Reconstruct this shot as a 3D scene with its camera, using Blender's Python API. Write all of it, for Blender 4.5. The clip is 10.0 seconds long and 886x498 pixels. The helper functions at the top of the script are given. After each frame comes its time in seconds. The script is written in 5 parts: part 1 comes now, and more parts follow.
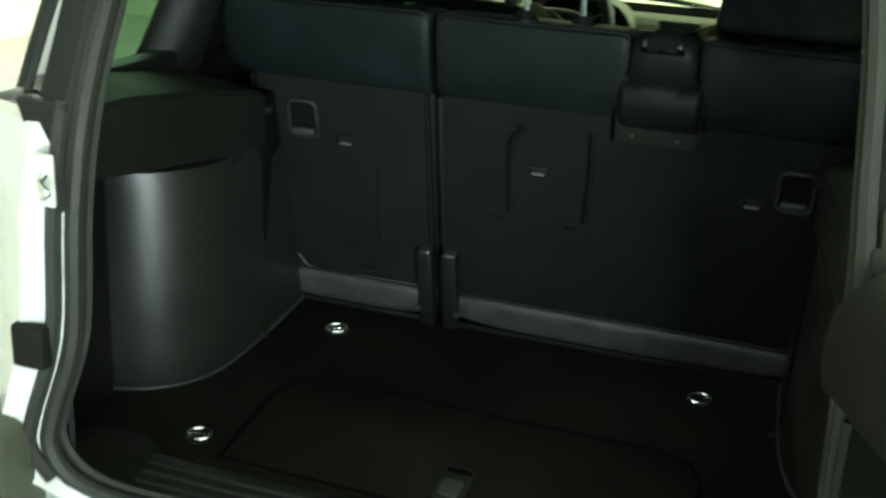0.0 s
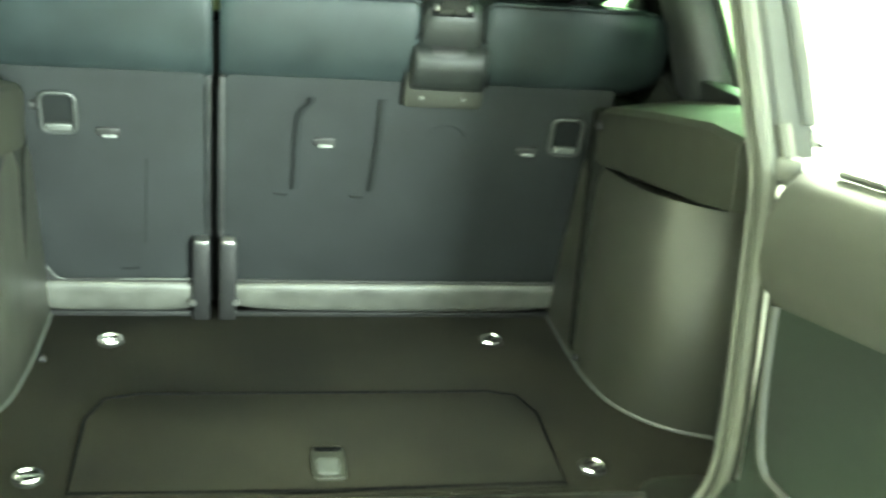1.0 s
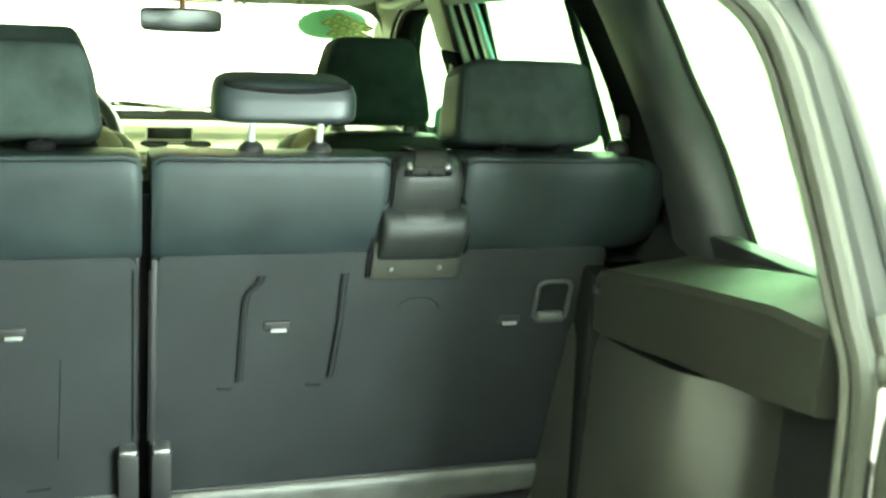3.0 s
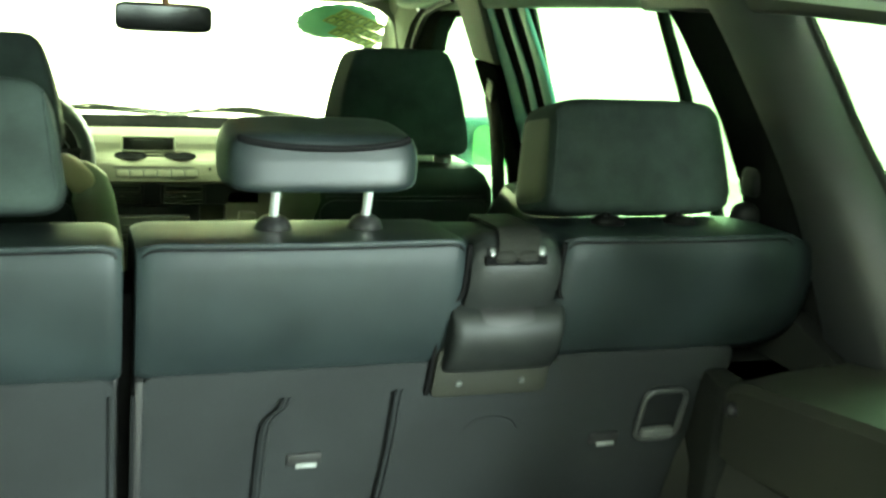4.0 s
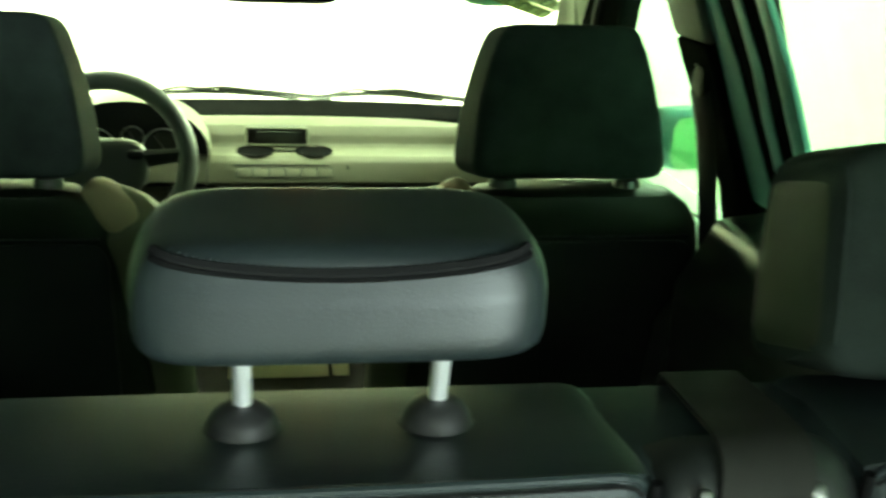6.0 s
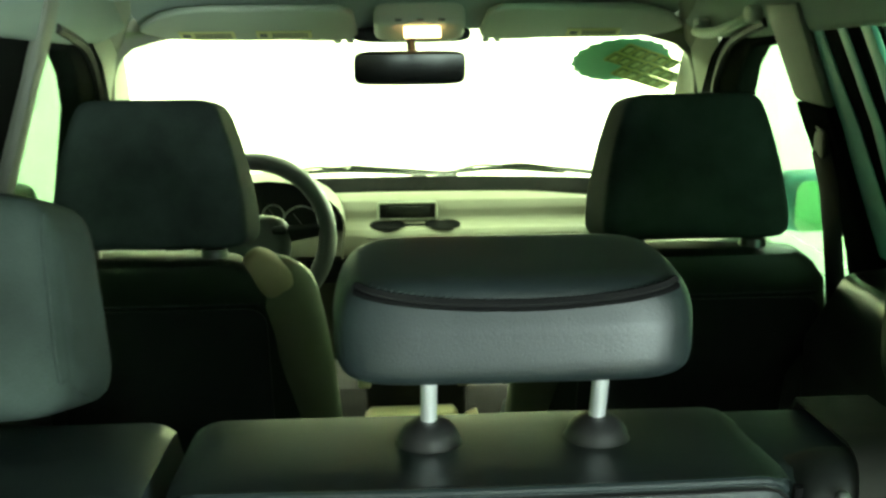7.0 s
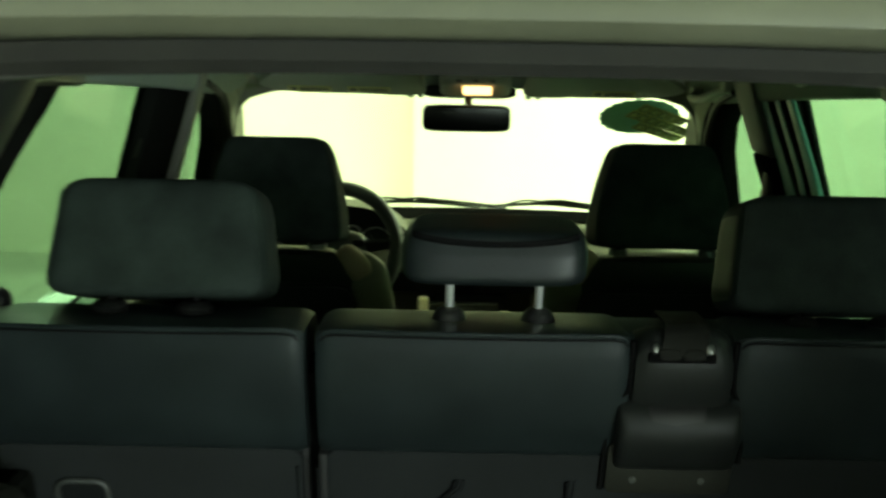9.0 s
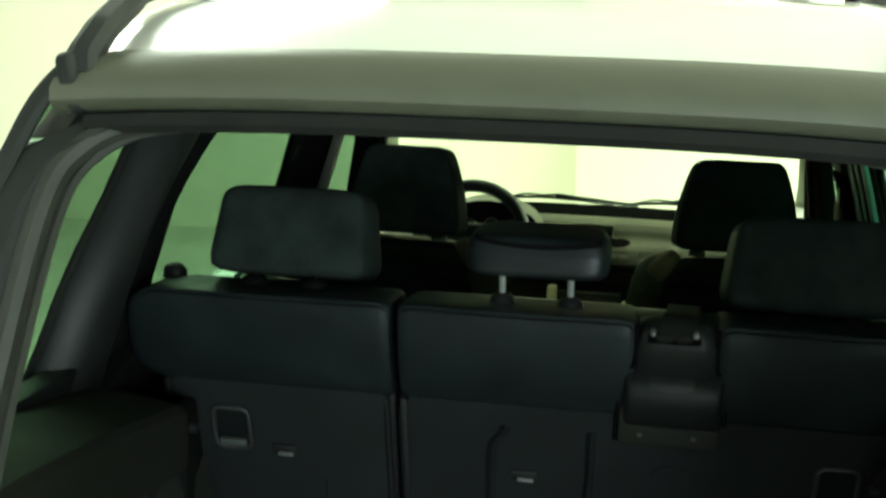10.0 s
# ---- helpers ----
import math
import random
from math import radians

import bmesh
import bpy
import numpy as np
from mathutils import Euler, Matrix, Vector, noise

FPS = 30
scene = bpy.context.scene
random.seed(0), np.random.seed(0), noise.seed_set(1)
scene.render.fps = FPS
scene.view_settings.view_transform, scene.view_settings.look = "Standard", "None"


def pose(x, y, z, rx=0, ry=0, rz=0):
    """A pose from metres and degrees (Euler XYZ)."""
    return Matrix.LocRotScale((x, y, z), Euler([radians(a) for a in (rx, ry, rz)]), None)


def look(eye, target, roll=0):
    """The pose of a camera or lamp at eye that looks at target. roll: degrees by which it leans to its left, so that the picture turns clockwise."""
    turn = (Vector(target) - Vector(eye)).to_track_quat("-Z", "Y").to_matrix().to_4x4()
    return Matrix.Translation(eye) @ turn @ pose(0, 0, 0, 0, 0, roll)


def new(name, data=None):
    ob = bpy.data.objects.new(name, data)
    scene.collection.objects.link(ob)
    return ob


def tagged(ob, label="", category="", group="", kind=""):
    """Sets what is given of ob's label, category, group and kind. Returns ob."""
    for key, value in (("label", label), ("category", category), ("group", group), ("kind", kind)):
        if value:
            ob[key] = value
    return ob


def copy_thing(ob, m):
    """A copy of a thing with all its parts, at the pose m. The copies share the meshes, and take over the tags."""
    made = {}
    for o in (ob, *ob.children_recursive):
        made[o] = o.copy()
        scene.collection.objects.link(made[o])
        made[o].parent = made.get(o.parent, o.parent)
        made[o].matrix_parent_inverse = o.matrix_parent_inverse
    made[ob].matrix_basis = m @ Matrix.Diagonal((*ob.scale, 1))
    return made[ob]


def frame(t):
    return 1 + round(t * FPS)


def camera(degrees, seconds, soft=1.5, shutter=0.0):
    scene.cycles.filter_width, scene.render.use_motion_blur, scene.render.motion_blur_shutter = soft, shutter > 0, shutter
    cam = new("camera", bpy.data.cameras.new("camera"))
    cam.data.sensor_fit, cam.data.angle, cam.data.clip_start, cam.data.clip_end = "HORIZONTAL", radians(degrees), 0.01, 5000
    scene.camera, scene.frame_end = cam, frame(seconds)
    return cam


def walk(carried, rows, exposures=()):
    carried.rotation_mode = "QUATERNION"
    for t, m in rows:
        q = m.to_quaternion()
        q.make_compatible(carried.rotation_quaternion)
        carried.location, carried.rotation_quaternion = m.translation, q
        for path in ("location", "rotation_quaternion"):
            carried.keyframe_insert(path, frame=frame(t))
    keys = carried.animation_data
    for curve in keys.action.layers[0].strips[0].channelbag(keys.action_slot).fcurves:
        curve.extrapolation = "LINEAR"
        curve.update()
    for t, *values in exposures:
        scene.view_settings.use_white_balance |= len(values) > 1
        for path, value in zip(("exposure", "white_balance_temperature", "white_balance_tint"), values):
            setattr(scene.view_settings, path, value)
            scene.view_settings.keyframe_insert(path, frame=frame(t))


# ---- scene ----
cam = camera(43.7, 10.0, soft=2.6, shutter=0.5)
PATH = [
    (0, (0.49, -1.562, 1.828), (-0.058, 0.233, 1.135), 3.5),
    (0.5, (0.178, -1.555, 1.788), (0.01, 0.317, 1.105), 1.9),
    (1, (-0.149, -1.638, 1.742), (0.214, 0.221, 1.101), 4.5),
    (1.5, (-0.302, -1.748, 1.761), (0.316, 0.031, 1.09), 5.8),
    (2, (-0.325, -1.705, 1.781), (0.337, 0.088, 1.192), 5.3),
    (2.5, (-0.284, -1.46, 1.77), (0.332, 0.375, 1.264), 3.0),
    (2.7, (-0.293, -1.369, 1.782), (0.318, 0.476, 1.311), 3.1),
    (3.8, (-0.295, -0.782, 1.847), (0.356, 1.035, 1.322), 4.2),
    (4, (-0.276, -0.676, 1.838), (0.386, 1.14, 1.326), 4.2),
    (4.5, (-0.138, -0.383, 1.818), (0.481, 1.447, 1.303), 3.9),
    (5, (-0.022, -0.152, 1.81), (0.587, 1.67, 1.253), 3.9),
    (5.5, (0.009, -0.03, 1.804), (0.504, 1.812, 1.203), 3.6),
    (6, (-0.015, 0.013, 1.803), (0.305, 1.895, 1.206), 2.4),
    (7.3, (-0.068, -0.146, 1.811), (0.019, 1.806, 1.387), -0.2),
    (7.5, (-0.075, -0.188, 1.815), (0.019, 1.769, 1.412), 0.6),
    (8, (-0.086, -0.335, 1.814), (0.009, 1.631, 1.46), 0.4),
    (8.5, (-0.086, -0.562, 1.831), (0.022, 1.406, 1.489), 0.6),
    (9, (-0.034, -0.774, 1.868), (-0.039, 1.188, 1.483), 1.1),
    (9.5, (0.075, -1.038, 1.953), (-0.186, 0.912, 1.592), -0.8),
    (10, (0.179, -1.186, 1.98), (-0.155, 0.741, 1.561), 1.5),
]
EXPOSURES = [(0.0, -0.5, 6200, 10), (0.3, 1.50, 6150, -2), (0.6, 2.15, 6250, -10), (1.0, 2.95, 6700, 0), (1.6, 3.0, 6900, 3), (2.7, 2.8, 6600, 2), (4.0, 2.2, 6550, 2), (5.0, 1.84, 6450, 0), (6.2, 1.50, 6500, 4), (7.5, 1.35, 6500, 0), (8.0, 0.85, 6450, 0), (8.5, 0.0, 6550, 4), (9.0, -0.45, 6800, 4), (9.5, -0.45, 6650, 10), (10.0, -0.8, 6250, 10)]
walk(cam, [(t, look(eye, target, roll)) for t, eye, target, roll in PATH], EXPOSURES)

# ---------------------------------------------------------------- light
world = bpy.data.worlds.new("world")
scene.world = world
world.use_nodes = True
world.node_tree.nodes["Background"].inputs["Color"].default_value = (0.8, 0.9, 1.0, 1)
world.node_tree.nodes["Background"].inputs["Strength"].default_value = 0.3


def area(name, m, sx, sy, watts, colour):
    lamp = bpy.data.lights.new(name, "AREA")
    lamp.shape, lamp.size, lamp.size_y, lamp.energy, lamp.color = "RECTANGLE", sx, sy, watts, colour
    ob = new(name, lamp)
    ob.matrix_world = m
    return ob


# Assumed overhead rows, out of view, added to light walls, windows and cabin.
area("unseen_lamp_row", pose(-2.4, 4.6, 3.42), 1.2, 5.2, 500, (0.88, 1.0, 0.80))
area("unseen_lamp_row", pose(3.2, 3.9, 3.42), 1.2, 6.6, 1000, (0.88, 1.0, 0.80))
# Door out of view, placed from the low light that falls into the boot.
area("unseen_door_daylight", look((3.2, -6.05, 1.25), (3.0, 0, 1.1)), 1.9, 2.3, 660, (0.80, 0.96, 0.92))
# Second door is made up: a weak fill from straight behind.
area("unseen_door_daylight", look((0.55, -6.05, 1.25), (0.5, 0, 1.1)), 0.9, 2.3, 30, (0.78, 0.95, 0.96))
# Row behind on the left, out of view, added to brighten jamb and gate.
area("unseen_lamp_row", pose(-2.6, -3.0, 3.42), 1.2, 3.0, 75, (0.88, 1.0, 0.93))

# ---------------------------------------------------------------- materials


def mat(name, colour, rough=0.5, metal=0.0, vary=0.15, vscale=6.0, bump=0.0, bscale=300.0, spec=0.5, coat=0.0, rvary=0.1, grain=0.0, dent=0.0):
    m = bpy.data.materials.new(name)
    m.use_nodes = True
    nt = m.node_tree
    b = nt.nodes["Principled BSDF"]
    b.inputs["Roughness"].default_value, b.inputs["Metallic"].default_value = rough, metal
    b.inputs["Specular IOR Level"].default_value, b.inputs["Coat Weight"].default_value = spec, coat
    co = nt.nodes.new("ShaderNodeTexCoord")
    big = nt.nodes.new("ShaderNodeTexNoise")
    big.inputs["Scale"].default_value, big.inputs["Detail"].default_value = vscale, 5.0
    nt.links.new(co.outputs["Object"], big.inputs["Vector"])
    ramp = nt.nodes.new("ShaderNodeMapRange")
    ramp.inputs["From Min"].default_value, ramp.inputs["From Max"].default_value = 0.3, 0.7
    ramp.inputs["To Min"].default_value, ramp.inputs["To Max"].default_value = 1 - vary, 1 + vary
    nt.links.new(big.outputs["Fac"], ramp.inputs["Value"])
    mul = nt.nodes.new("ShaderNodeMix")
    mul.data_type, mul.blend_type = "RGBA", "MULTIPLY"
    mul.inputs["Factor"].default_value = 1.0
    mul.inputs["A"].default_value = (*colour, 1)
    fine = nt.nodes.new("ShaderNodeTexNoise")
    fine.inputs["Scale"].default_value, fine.inputs["Detail"].default_value = bscale, 3.0
    nt.links.new(co.outputs["Object"], fine.inputs["Vector"])
    if grain:
        g = nt.nodes.new("ShaderNodeMapRange")
        g.inputs["From Min"].default_value, g.inputs["From Max"].default_value = 0.3, 0.7
        g.inputs["To Min"].default_value, g.inputs["To Max"].default_value = 1 - grain, 1 + grain
        nt.links.new(fine.outputs["Fac"], g.inputs["Value"])
        both = nt.nodes.new("ShaderNodeMath")
        both.operation = "MULTIPLY"
        nt.links.new(ramp.outputs["Result"], both.inputs[0])
        nt.links.new(g.outputs["Result"], both.inputs[1])
        nt.links.new(both.outputs[0], mul.inputs["B"])
    else:
        nt.links.new(ramp.outputs["Result"], mul.inputs["B"])
    nt.links.new(mul.outputs["Result"], b.inputs["Base Color"])
    rr = nt.nodes.new("ShaderNodeMapRange")
    rr.inputs["From Min"].default_value, rr.inputs["From Max"].default_value = 0.3, 0.7
    rr.inputs["To Min"].default_value, rr.inputs["To Max"].default_value = max(0.02, rough - rvary * rough), min(1, rough + rvary * rough)
    nt.links.new(big.outputs["Fac"], rr.inputs["Value"])
    nt.links.new(rr.outputs["Result"], b.inputs["Roughness"])
    if bump:
        bn = nt.nodes.new("ShaderNodeBump")
        bn.inputs["Strength"].default_value, bn.inputs["Distance"].default_value = bump, 0.002
        nt.links.new(fine.outputs["Fac"], bn.inputs["Height"])
        nt.links.new(bn.outputs["Normal"], b.inputs["Normal"])
        if dent:
            soft_noise = nt.nodes.new("ShaderNodeTexNoise")
            soft_noise.inputs["Scale"].default_value, soft_noise.inputs["Detail"].default_value = 8.0, 0.5
            nt.links.new(co.outputs["Object"], soft_noise.inputs["Vector"])
            dn = nt.nodes.new("ShaderNodeBump")
            dn.inputs["Strength"].default_value, dn.inputs["Distance"].default_value = dent, 0.012
            nt.links.new(soft_noise.outputs["Fac"], dn.inputs["Height"])
            nt.links.new(dn.outputs["Normal"], bn.inputs["Normal"])
    return m


def glass(name, tint):
    m = bpy.data.materials.new(name)
    m.use_nodes = True
    nt = m.node_tree
    out = nt.nodes["Material Output"]
    nt.nodes.remove(nt.nodes["Principled BSDF"])
    clear = nt.nodes.new("ShaderNodeBsdfTransparent")
    clear.inputs["Color"].default_value = (*tint, 1)
    gloss = nt.nodes.new("ShaderNodeBsdfGlossy")
    gloss.inputs["Roughness"].default_value = 0.02
    mix = nt.nodes.new("ShaderNodeMixShader")
    mix.inputs["Fac"].default_value = 0.035
    nt.links.new(clear.outputs["BSDF"], mix.inputs[1])
    nt.links.new(gloss.outputs["BSDF"], mix.inputs[2])
    nt.links.new(mix.outputs["Shader"], out.inputs["Surface"])
    return m


def glow(name, colour, strength):
    m = bpy.data.materials.new(name)
    m.use_nodes = True
    b = m.node_tree.nodes["Principled BSDF"]
    b.inputs["Base Color"].default_value = (*colour, 1)
    b.inputs["Emission Color"].default_value, b.inputs["Emission Strength"].default_value = (*colour, 1), strength
    return m


LEATHER = mat("black_leather", (0.0088, 0.0123, 0.0127), 0.43, bump=0.14, bscale=620, vary=0.25, vscale=9, spec=0.115, dent=0.22)
HEADLEATHER = mat("shiny_black_leather", (0.0077, 0.0108, 0.0112), 0.40, bump=0.12, bscale=620, vary=0.2, vscale=9, spec=0.19, dent=0.15)
SUEDE = mat("charcoal_headrest_cloth", (0.0160, 0.0218, 0.0188), 0.82, bump=0.14, bscale=700, vary=0.38, vscale=16, spec=0.07, grain=0.15)
# Olive light on the right headrest's side, put into the colour.
OLIVELIT = mat("olive_lit_headrest_side", (0.021, 0.0245, 0.0150), 0.55, bump=0.1, bscale=620, vary=0.2, vscale=9, spec=0.15)
SEATLEATHER = mat("dark_front_seat_leather", (0.0150, 0.0185, 0.0125), 0.48, bump=0.14, bscale=620, vary=0.25, vscale=9, spec=0.18, dent=0.2)
BACKCARPET = mat("grey_seat_back_carpet", (0.0086, 0.0097, 0.0100), 0.85, bump=0.25, bscale=900, vary=0.30, vscale=6, spec=0.12, grain=0.28)
WEBBING = mat("dark_belt_webbing", (0.0075, 0.0075, 0.0060), 0.8, bump=0.2, bscale=1200, vary=0.15, vscale=20, spec=0.12)
PANEL = mat("dark_gate_panel_cloth", (0.0044, 0.0064, 0.0040), 0.9, bump=0.3, bscale=700, vary=0.35, vscale=6, spec=0.15, grain=0.2)
LEDGE = mat("charcoal_ledge_plastic", (0.0108, 0.0112, 0.0080), 0.6, bump=0.08, bscale=900, vary=0.1, vscale=6, spec=0.22)
GUIDE = mat("charcoal_guide_plastic", (0.0072, 0.0082, 0.0076), 0.45, bump=0.05, bscale=900, vary=0.10, vscale=12, spec=0.16)
CLIP = mat("dull_metal_clip", (0.125, 0.13, 0.125), 0.45, metal=1.0, vary=0.1)
DULL = mat("matt_black_stitching", (0.006, 0.006, 0.006), 0.9, spec=0.05)
BEZEL = mat("worn_grey_bezel", (0.017, 0.0185, 0.0172), 0.5, bump=0.05, bscale=700)
RIM = mat("grey_plastic_rim", (0.045, 0.048, 0.044), 0.45, bump=0.05, bscale=700)
# Carpet colour darkened for the shade in creases and the handle cups.
CREASE = mat("seat_carpet_crease", (0.0060, 0.0066, 0.0067), 0.95, bump=0.2, bscale=900, spec=0.05)
CARPET = mat("black_boot_carpet", (0.0080, 0.0074, 0.0050), 0.95, bump=0.5, bscale=700, vary=0.55, vscale=5, spec=0.15, grain=0.45)
TRIM = mat("charcoal_trim_plastic", (0.0172, 0.0176, 0.0140), 0.32, bump=0.08, bscale=900, vary=0.08, vscale=5)
BLACK = mat("black_plastic", (0.007, 0.007, 0.007), 0.55, bump=0.06, bscale=800, spec=0.3)
FRAME = mat("matt_black_door_frame", (0.0075, 0.0080, 0.0070), 0.9, bump=0.05, bscale=600, spec=0.0)
PILLAR = mat("dark_grey_pillar_trim", (0.0072, 0.0079, 0.0077), 0.55, bump=0.06, bscale=800, vary=0.1)
RAIL = mat("dark_grey_body_plastic", (0.021, 0.0225, 0.0200), 0.6, bump=0.05, bscale=500, vary=0.15, vscale=7, spec=0.2)
GREYPLASTIC = mat("weathered_grey_body_plastic", (0.080, 0.084, 0.056), 0.50, bump=0.05, bscale=500, vary=0.12, vscale=7)
VINYL = mat("grey_vinyl_roll", (0.041, 0.042, 0.036), 0.5, bump=0.25, bscale=300, vary=0.30, vscale=20)
RUBBER = mat("grey_green_seal_rubber", (0.024, 0.0255, 0.0190), 0.6, vary=0.15, vscale=25)
TYRE = mat("dusty_tyre_rubber", (0.0115, 0.0112, 0.0085), 0.85, bump=0.2, bscale=300, vary=0.3, vscale=9, spec=0.2)
BLACKRUBBER = mat("black_rubber", (0.011, 0.011, 0.0095), 0.8, bump=0.1, spec=0.2, vary=0.3, vscale=12)
PAINT = mat("white_car_paint", (0.80, 0.80, 0.76), 0.25, vary=0.03, vscale=3, coat=0.6)
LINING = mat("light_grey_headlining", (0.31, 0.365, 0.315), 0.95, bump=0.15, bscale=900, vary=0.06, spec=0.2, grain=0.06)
LINTRIM = mat("light_grey_lining_trim", (0.36, 0.38, 0.31), 0.6, vary=0.05)
VISOR = mat("grey_green_visor_vinyl", (0.34, 0.38, 0.30), 0.7, bump=0.08, bscale=500, vary=0.06)
LABEL = mat("pale_yellow_label", (0.55, 0.55, 0.22), 0.5, vary=0.05)
# Headlining cloth at about half tone: shade over the doors put into colour.
CANT = mat("shaded_side_lining", (0.17, 0.205, 0.175), 0.95, bump=0.15, bscale=900, vary=0.08, spec=0.2, grain=0.06)
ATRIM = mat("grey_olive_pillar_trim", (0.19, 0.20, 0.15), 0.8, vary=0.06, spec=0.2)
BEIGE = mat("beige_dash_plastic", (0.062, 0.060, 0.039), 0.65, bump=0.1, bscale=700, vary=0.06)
# Console beige made much paler; the strong light on it is in the colour.
LITBEIGE = mat("lit_console_plastic", (0.70, 0.64, 0.40), 0.5, vary=0.05)
BEIGESEAT = mat("beige_seat_leather", (0.090, 0.086, 0.054), 0.55, bump=0.1, bscale=500, vary=0.1)
PEACH = mat("peach_beige_leather", (0.30, 0.22, 0.14), 0.6, bump=0.1, bscale=500, vary=0.12)
CHROME = mat("chrome", (0.92, 0.92, 0.90), 0.16, metal=1.0, vary=0.04)
POST = mat("polished_headrest_post", (0.94, 0.95, 0.94), 0.33, metal=0.85, vary=0.03)
SILVER = mat("brushed_silver_metal", (0.55, 0.55, 0.53), 0.35, metal=1.0, vary=0.1)
WHITETAG = mat("pale_plastic_tag", (0.075, 0.080, 0.075), 0.5)
GREYTRIM = mat("mid_grey_pillar_trim", (0.100, 0.104, 0.080), 0.7, bump=0.05, bscale=800, vary=0.06)
# Blue-green sheen of the right door frame and mirror, as a base colour.
TEALSHEEN = mat("blue_green_sheen", (0.10, 0.25, 0.24), 0.5, coat=0.0, spec=0.2, vary=0.15, vscale=10)
NET = mat("grey_elastic_net_cord", (0.62, 0.66, 0.60), 0.8)
DISPLAY = mat("dark_display", (0.02, 0.022, 0.02), 0.15)
LCD = mat("pale_lcd", (0.19, 0.21, 0.15), 0.3)
MIRRORGLASS = mat("mirror_glass", (0.20, 0.48, 0.24), 0.05, metal=1.0, vary=0.0)
DIMMIRROR = mat("dimmed_mirror_glass", (0.040, 0.042, 0.036), 0.08, metal=1.0, vary=0.0)
WALLPAINT = mat("cream_wall_paint", (0.82, 0.80, 0.68), 0.85, vary=0.03, vscale=1.5, bump=0.05, bscale=120)
# Dark grey keeps the unseen rear wall from bouncing light into the boot.
BACKWALL = mat("unseen_dark_back_wall", (0.16, 0.165, 0.16), 0.6, vary=0.08, vscale=1.5)
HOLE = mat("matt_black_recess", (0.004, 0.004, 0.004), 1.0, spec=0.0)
CEILPAINT = mat("white_ceiling_paint", (0.80, 0.80, 0.76), 0.9, vary=0.02, vscale=1)
CONCRETE = mat("pale_sealed_concrete", (0.50, 0.50, 0.44), 0.45, vary=0.15, vscale=2, bump=0.05, bscale=60)
SIDEGLASS = glass("green_tinted_side_glass", (0.35, 0.47, 0.37))
SCREENGLASS = glass("windscreen_glass", (0.90, 0.96, 0.84))
LENSGLOW = glow("amber_lamp_lens", (1.0, 0.42, 0.10), 1.6)
LAMPGLOW = glow("lit_lamp_lens", (1.0, 0.62, 0.25), 5.0)
STICKTEAL = mat("teal_sticker", (0.20, 0.58, 0.50), 0.5)
STICKGOLD = mat("olive_sticker", (0.44, 0.47, 0.14), 0.5)
STICKDARK = mat("dark_green_sticker", (0.10, 0.16, 0.07), 0.5)
STICKPALE = mat("pale_green_sticker", (0.50, 0.58, 0.25), 0.5)

# ---------------------------------------------------------------- mesh helpers


def box(sx, sy, sz, m=None, bevel=0.0, segs=2):
    bm = bmesh.new()
    bmesh.ops.create_cube(bm, size=1.0)
    bmesh.ops.scale(bm, vec=(sx, sy, sz), verts=bm.verts)
    if bevel:
        bmesh.ops.bevel(bm, geom=bm.edges[:], offset=bevel, segments=segs, affect="EDGES", profile=0.5)
    if m is not None:
        bm.transform(m if isinstance(m, Matrix) else Matrix.Translation(m))
    return bm


def pillow(sx, sy, sz, m=None, e=0.35, n=24, shape=None):
    """A rounded cushion: a cube grid pushed onto a superellipsoid; shape(x, y, z) may bend it afterwards (-1..1 coordinates)."""
    bm = bmesh.new()
    bmesh.ops.create_cube(bm, size=2.0)
    bmesh.ops.subdivide_edges(bm, edges=bm.edges[:], cuts=n // 2, use_grid_fill=True)
    p = 2.0 / e
    for v in bm.verts:
        c = v.co
        k = (abs(c.x) ** p + abs(c.y) ** p + abs(c.z) ** p) ** (1 / p)
        v.co = c / k
    for v in bm.verts:
        if shape:
            v.co = Vector(shape(*v.co))
        v.co = Vector((v.co.x * sx / 2, v.co.y * sy / 2, v.co.z * sz / 2))
    if m is not None:
        bm.transform(m if isinstance(m, Matrix) else Matrix.Translation(m))
    return bm


def loft(rings, caps=True, closed=True):
    bm = bmesh.new()
    rows = [[bm.verts.new(p) for p in r] for r in rings]
    n = len(rows[0])
    for a, b in zip(rows, rows[1:]):
        for i in range(n if closed else n - 1):
            j = (i + 1) % n
            bm.faces.new((a[i], a[j], b[j], b[i]))
    if caps and closed:
        bm.faces.new(rows[0][::-1])
        bm.faces.new(rows[-1])
    bmesh.ops.recalc_face_normals(bm, faces=bm.faces)
    return bm


def slab(poly, axis, a, b, bevel=0.0, segs=2):
    """A plate: a polygon in the plane across the axis, from a to b along it."""
    def at(p, k):
        return {"x": (k, p[0], p[1]), "y": (p[0], k, p[1]), "z": (p[0], p[1], k)}[axis]
    bm = bmesh.new()
    f = bm.faces.new([bm.verts.new(at(p, a)) for p in poly])
    r = bmesh.ops.extrude_face_region(bm, geom=[f])
    d = Vector(at((0, 0), b - a))
    bmesh.ops.translate(bm, vec=d, verts=[g for g in r["geom"] if isinstance(g, bmesh.types.BMVert)])
    bmesh.ops.recalc_face_normals(bm, faces=bm.faces)
    if bevel:
        bmesh.ops.bevel(bm, geom=bm.edges[:], offset=bevel, segments=segs, affect="EDGES", profile=0.5)
    return bm


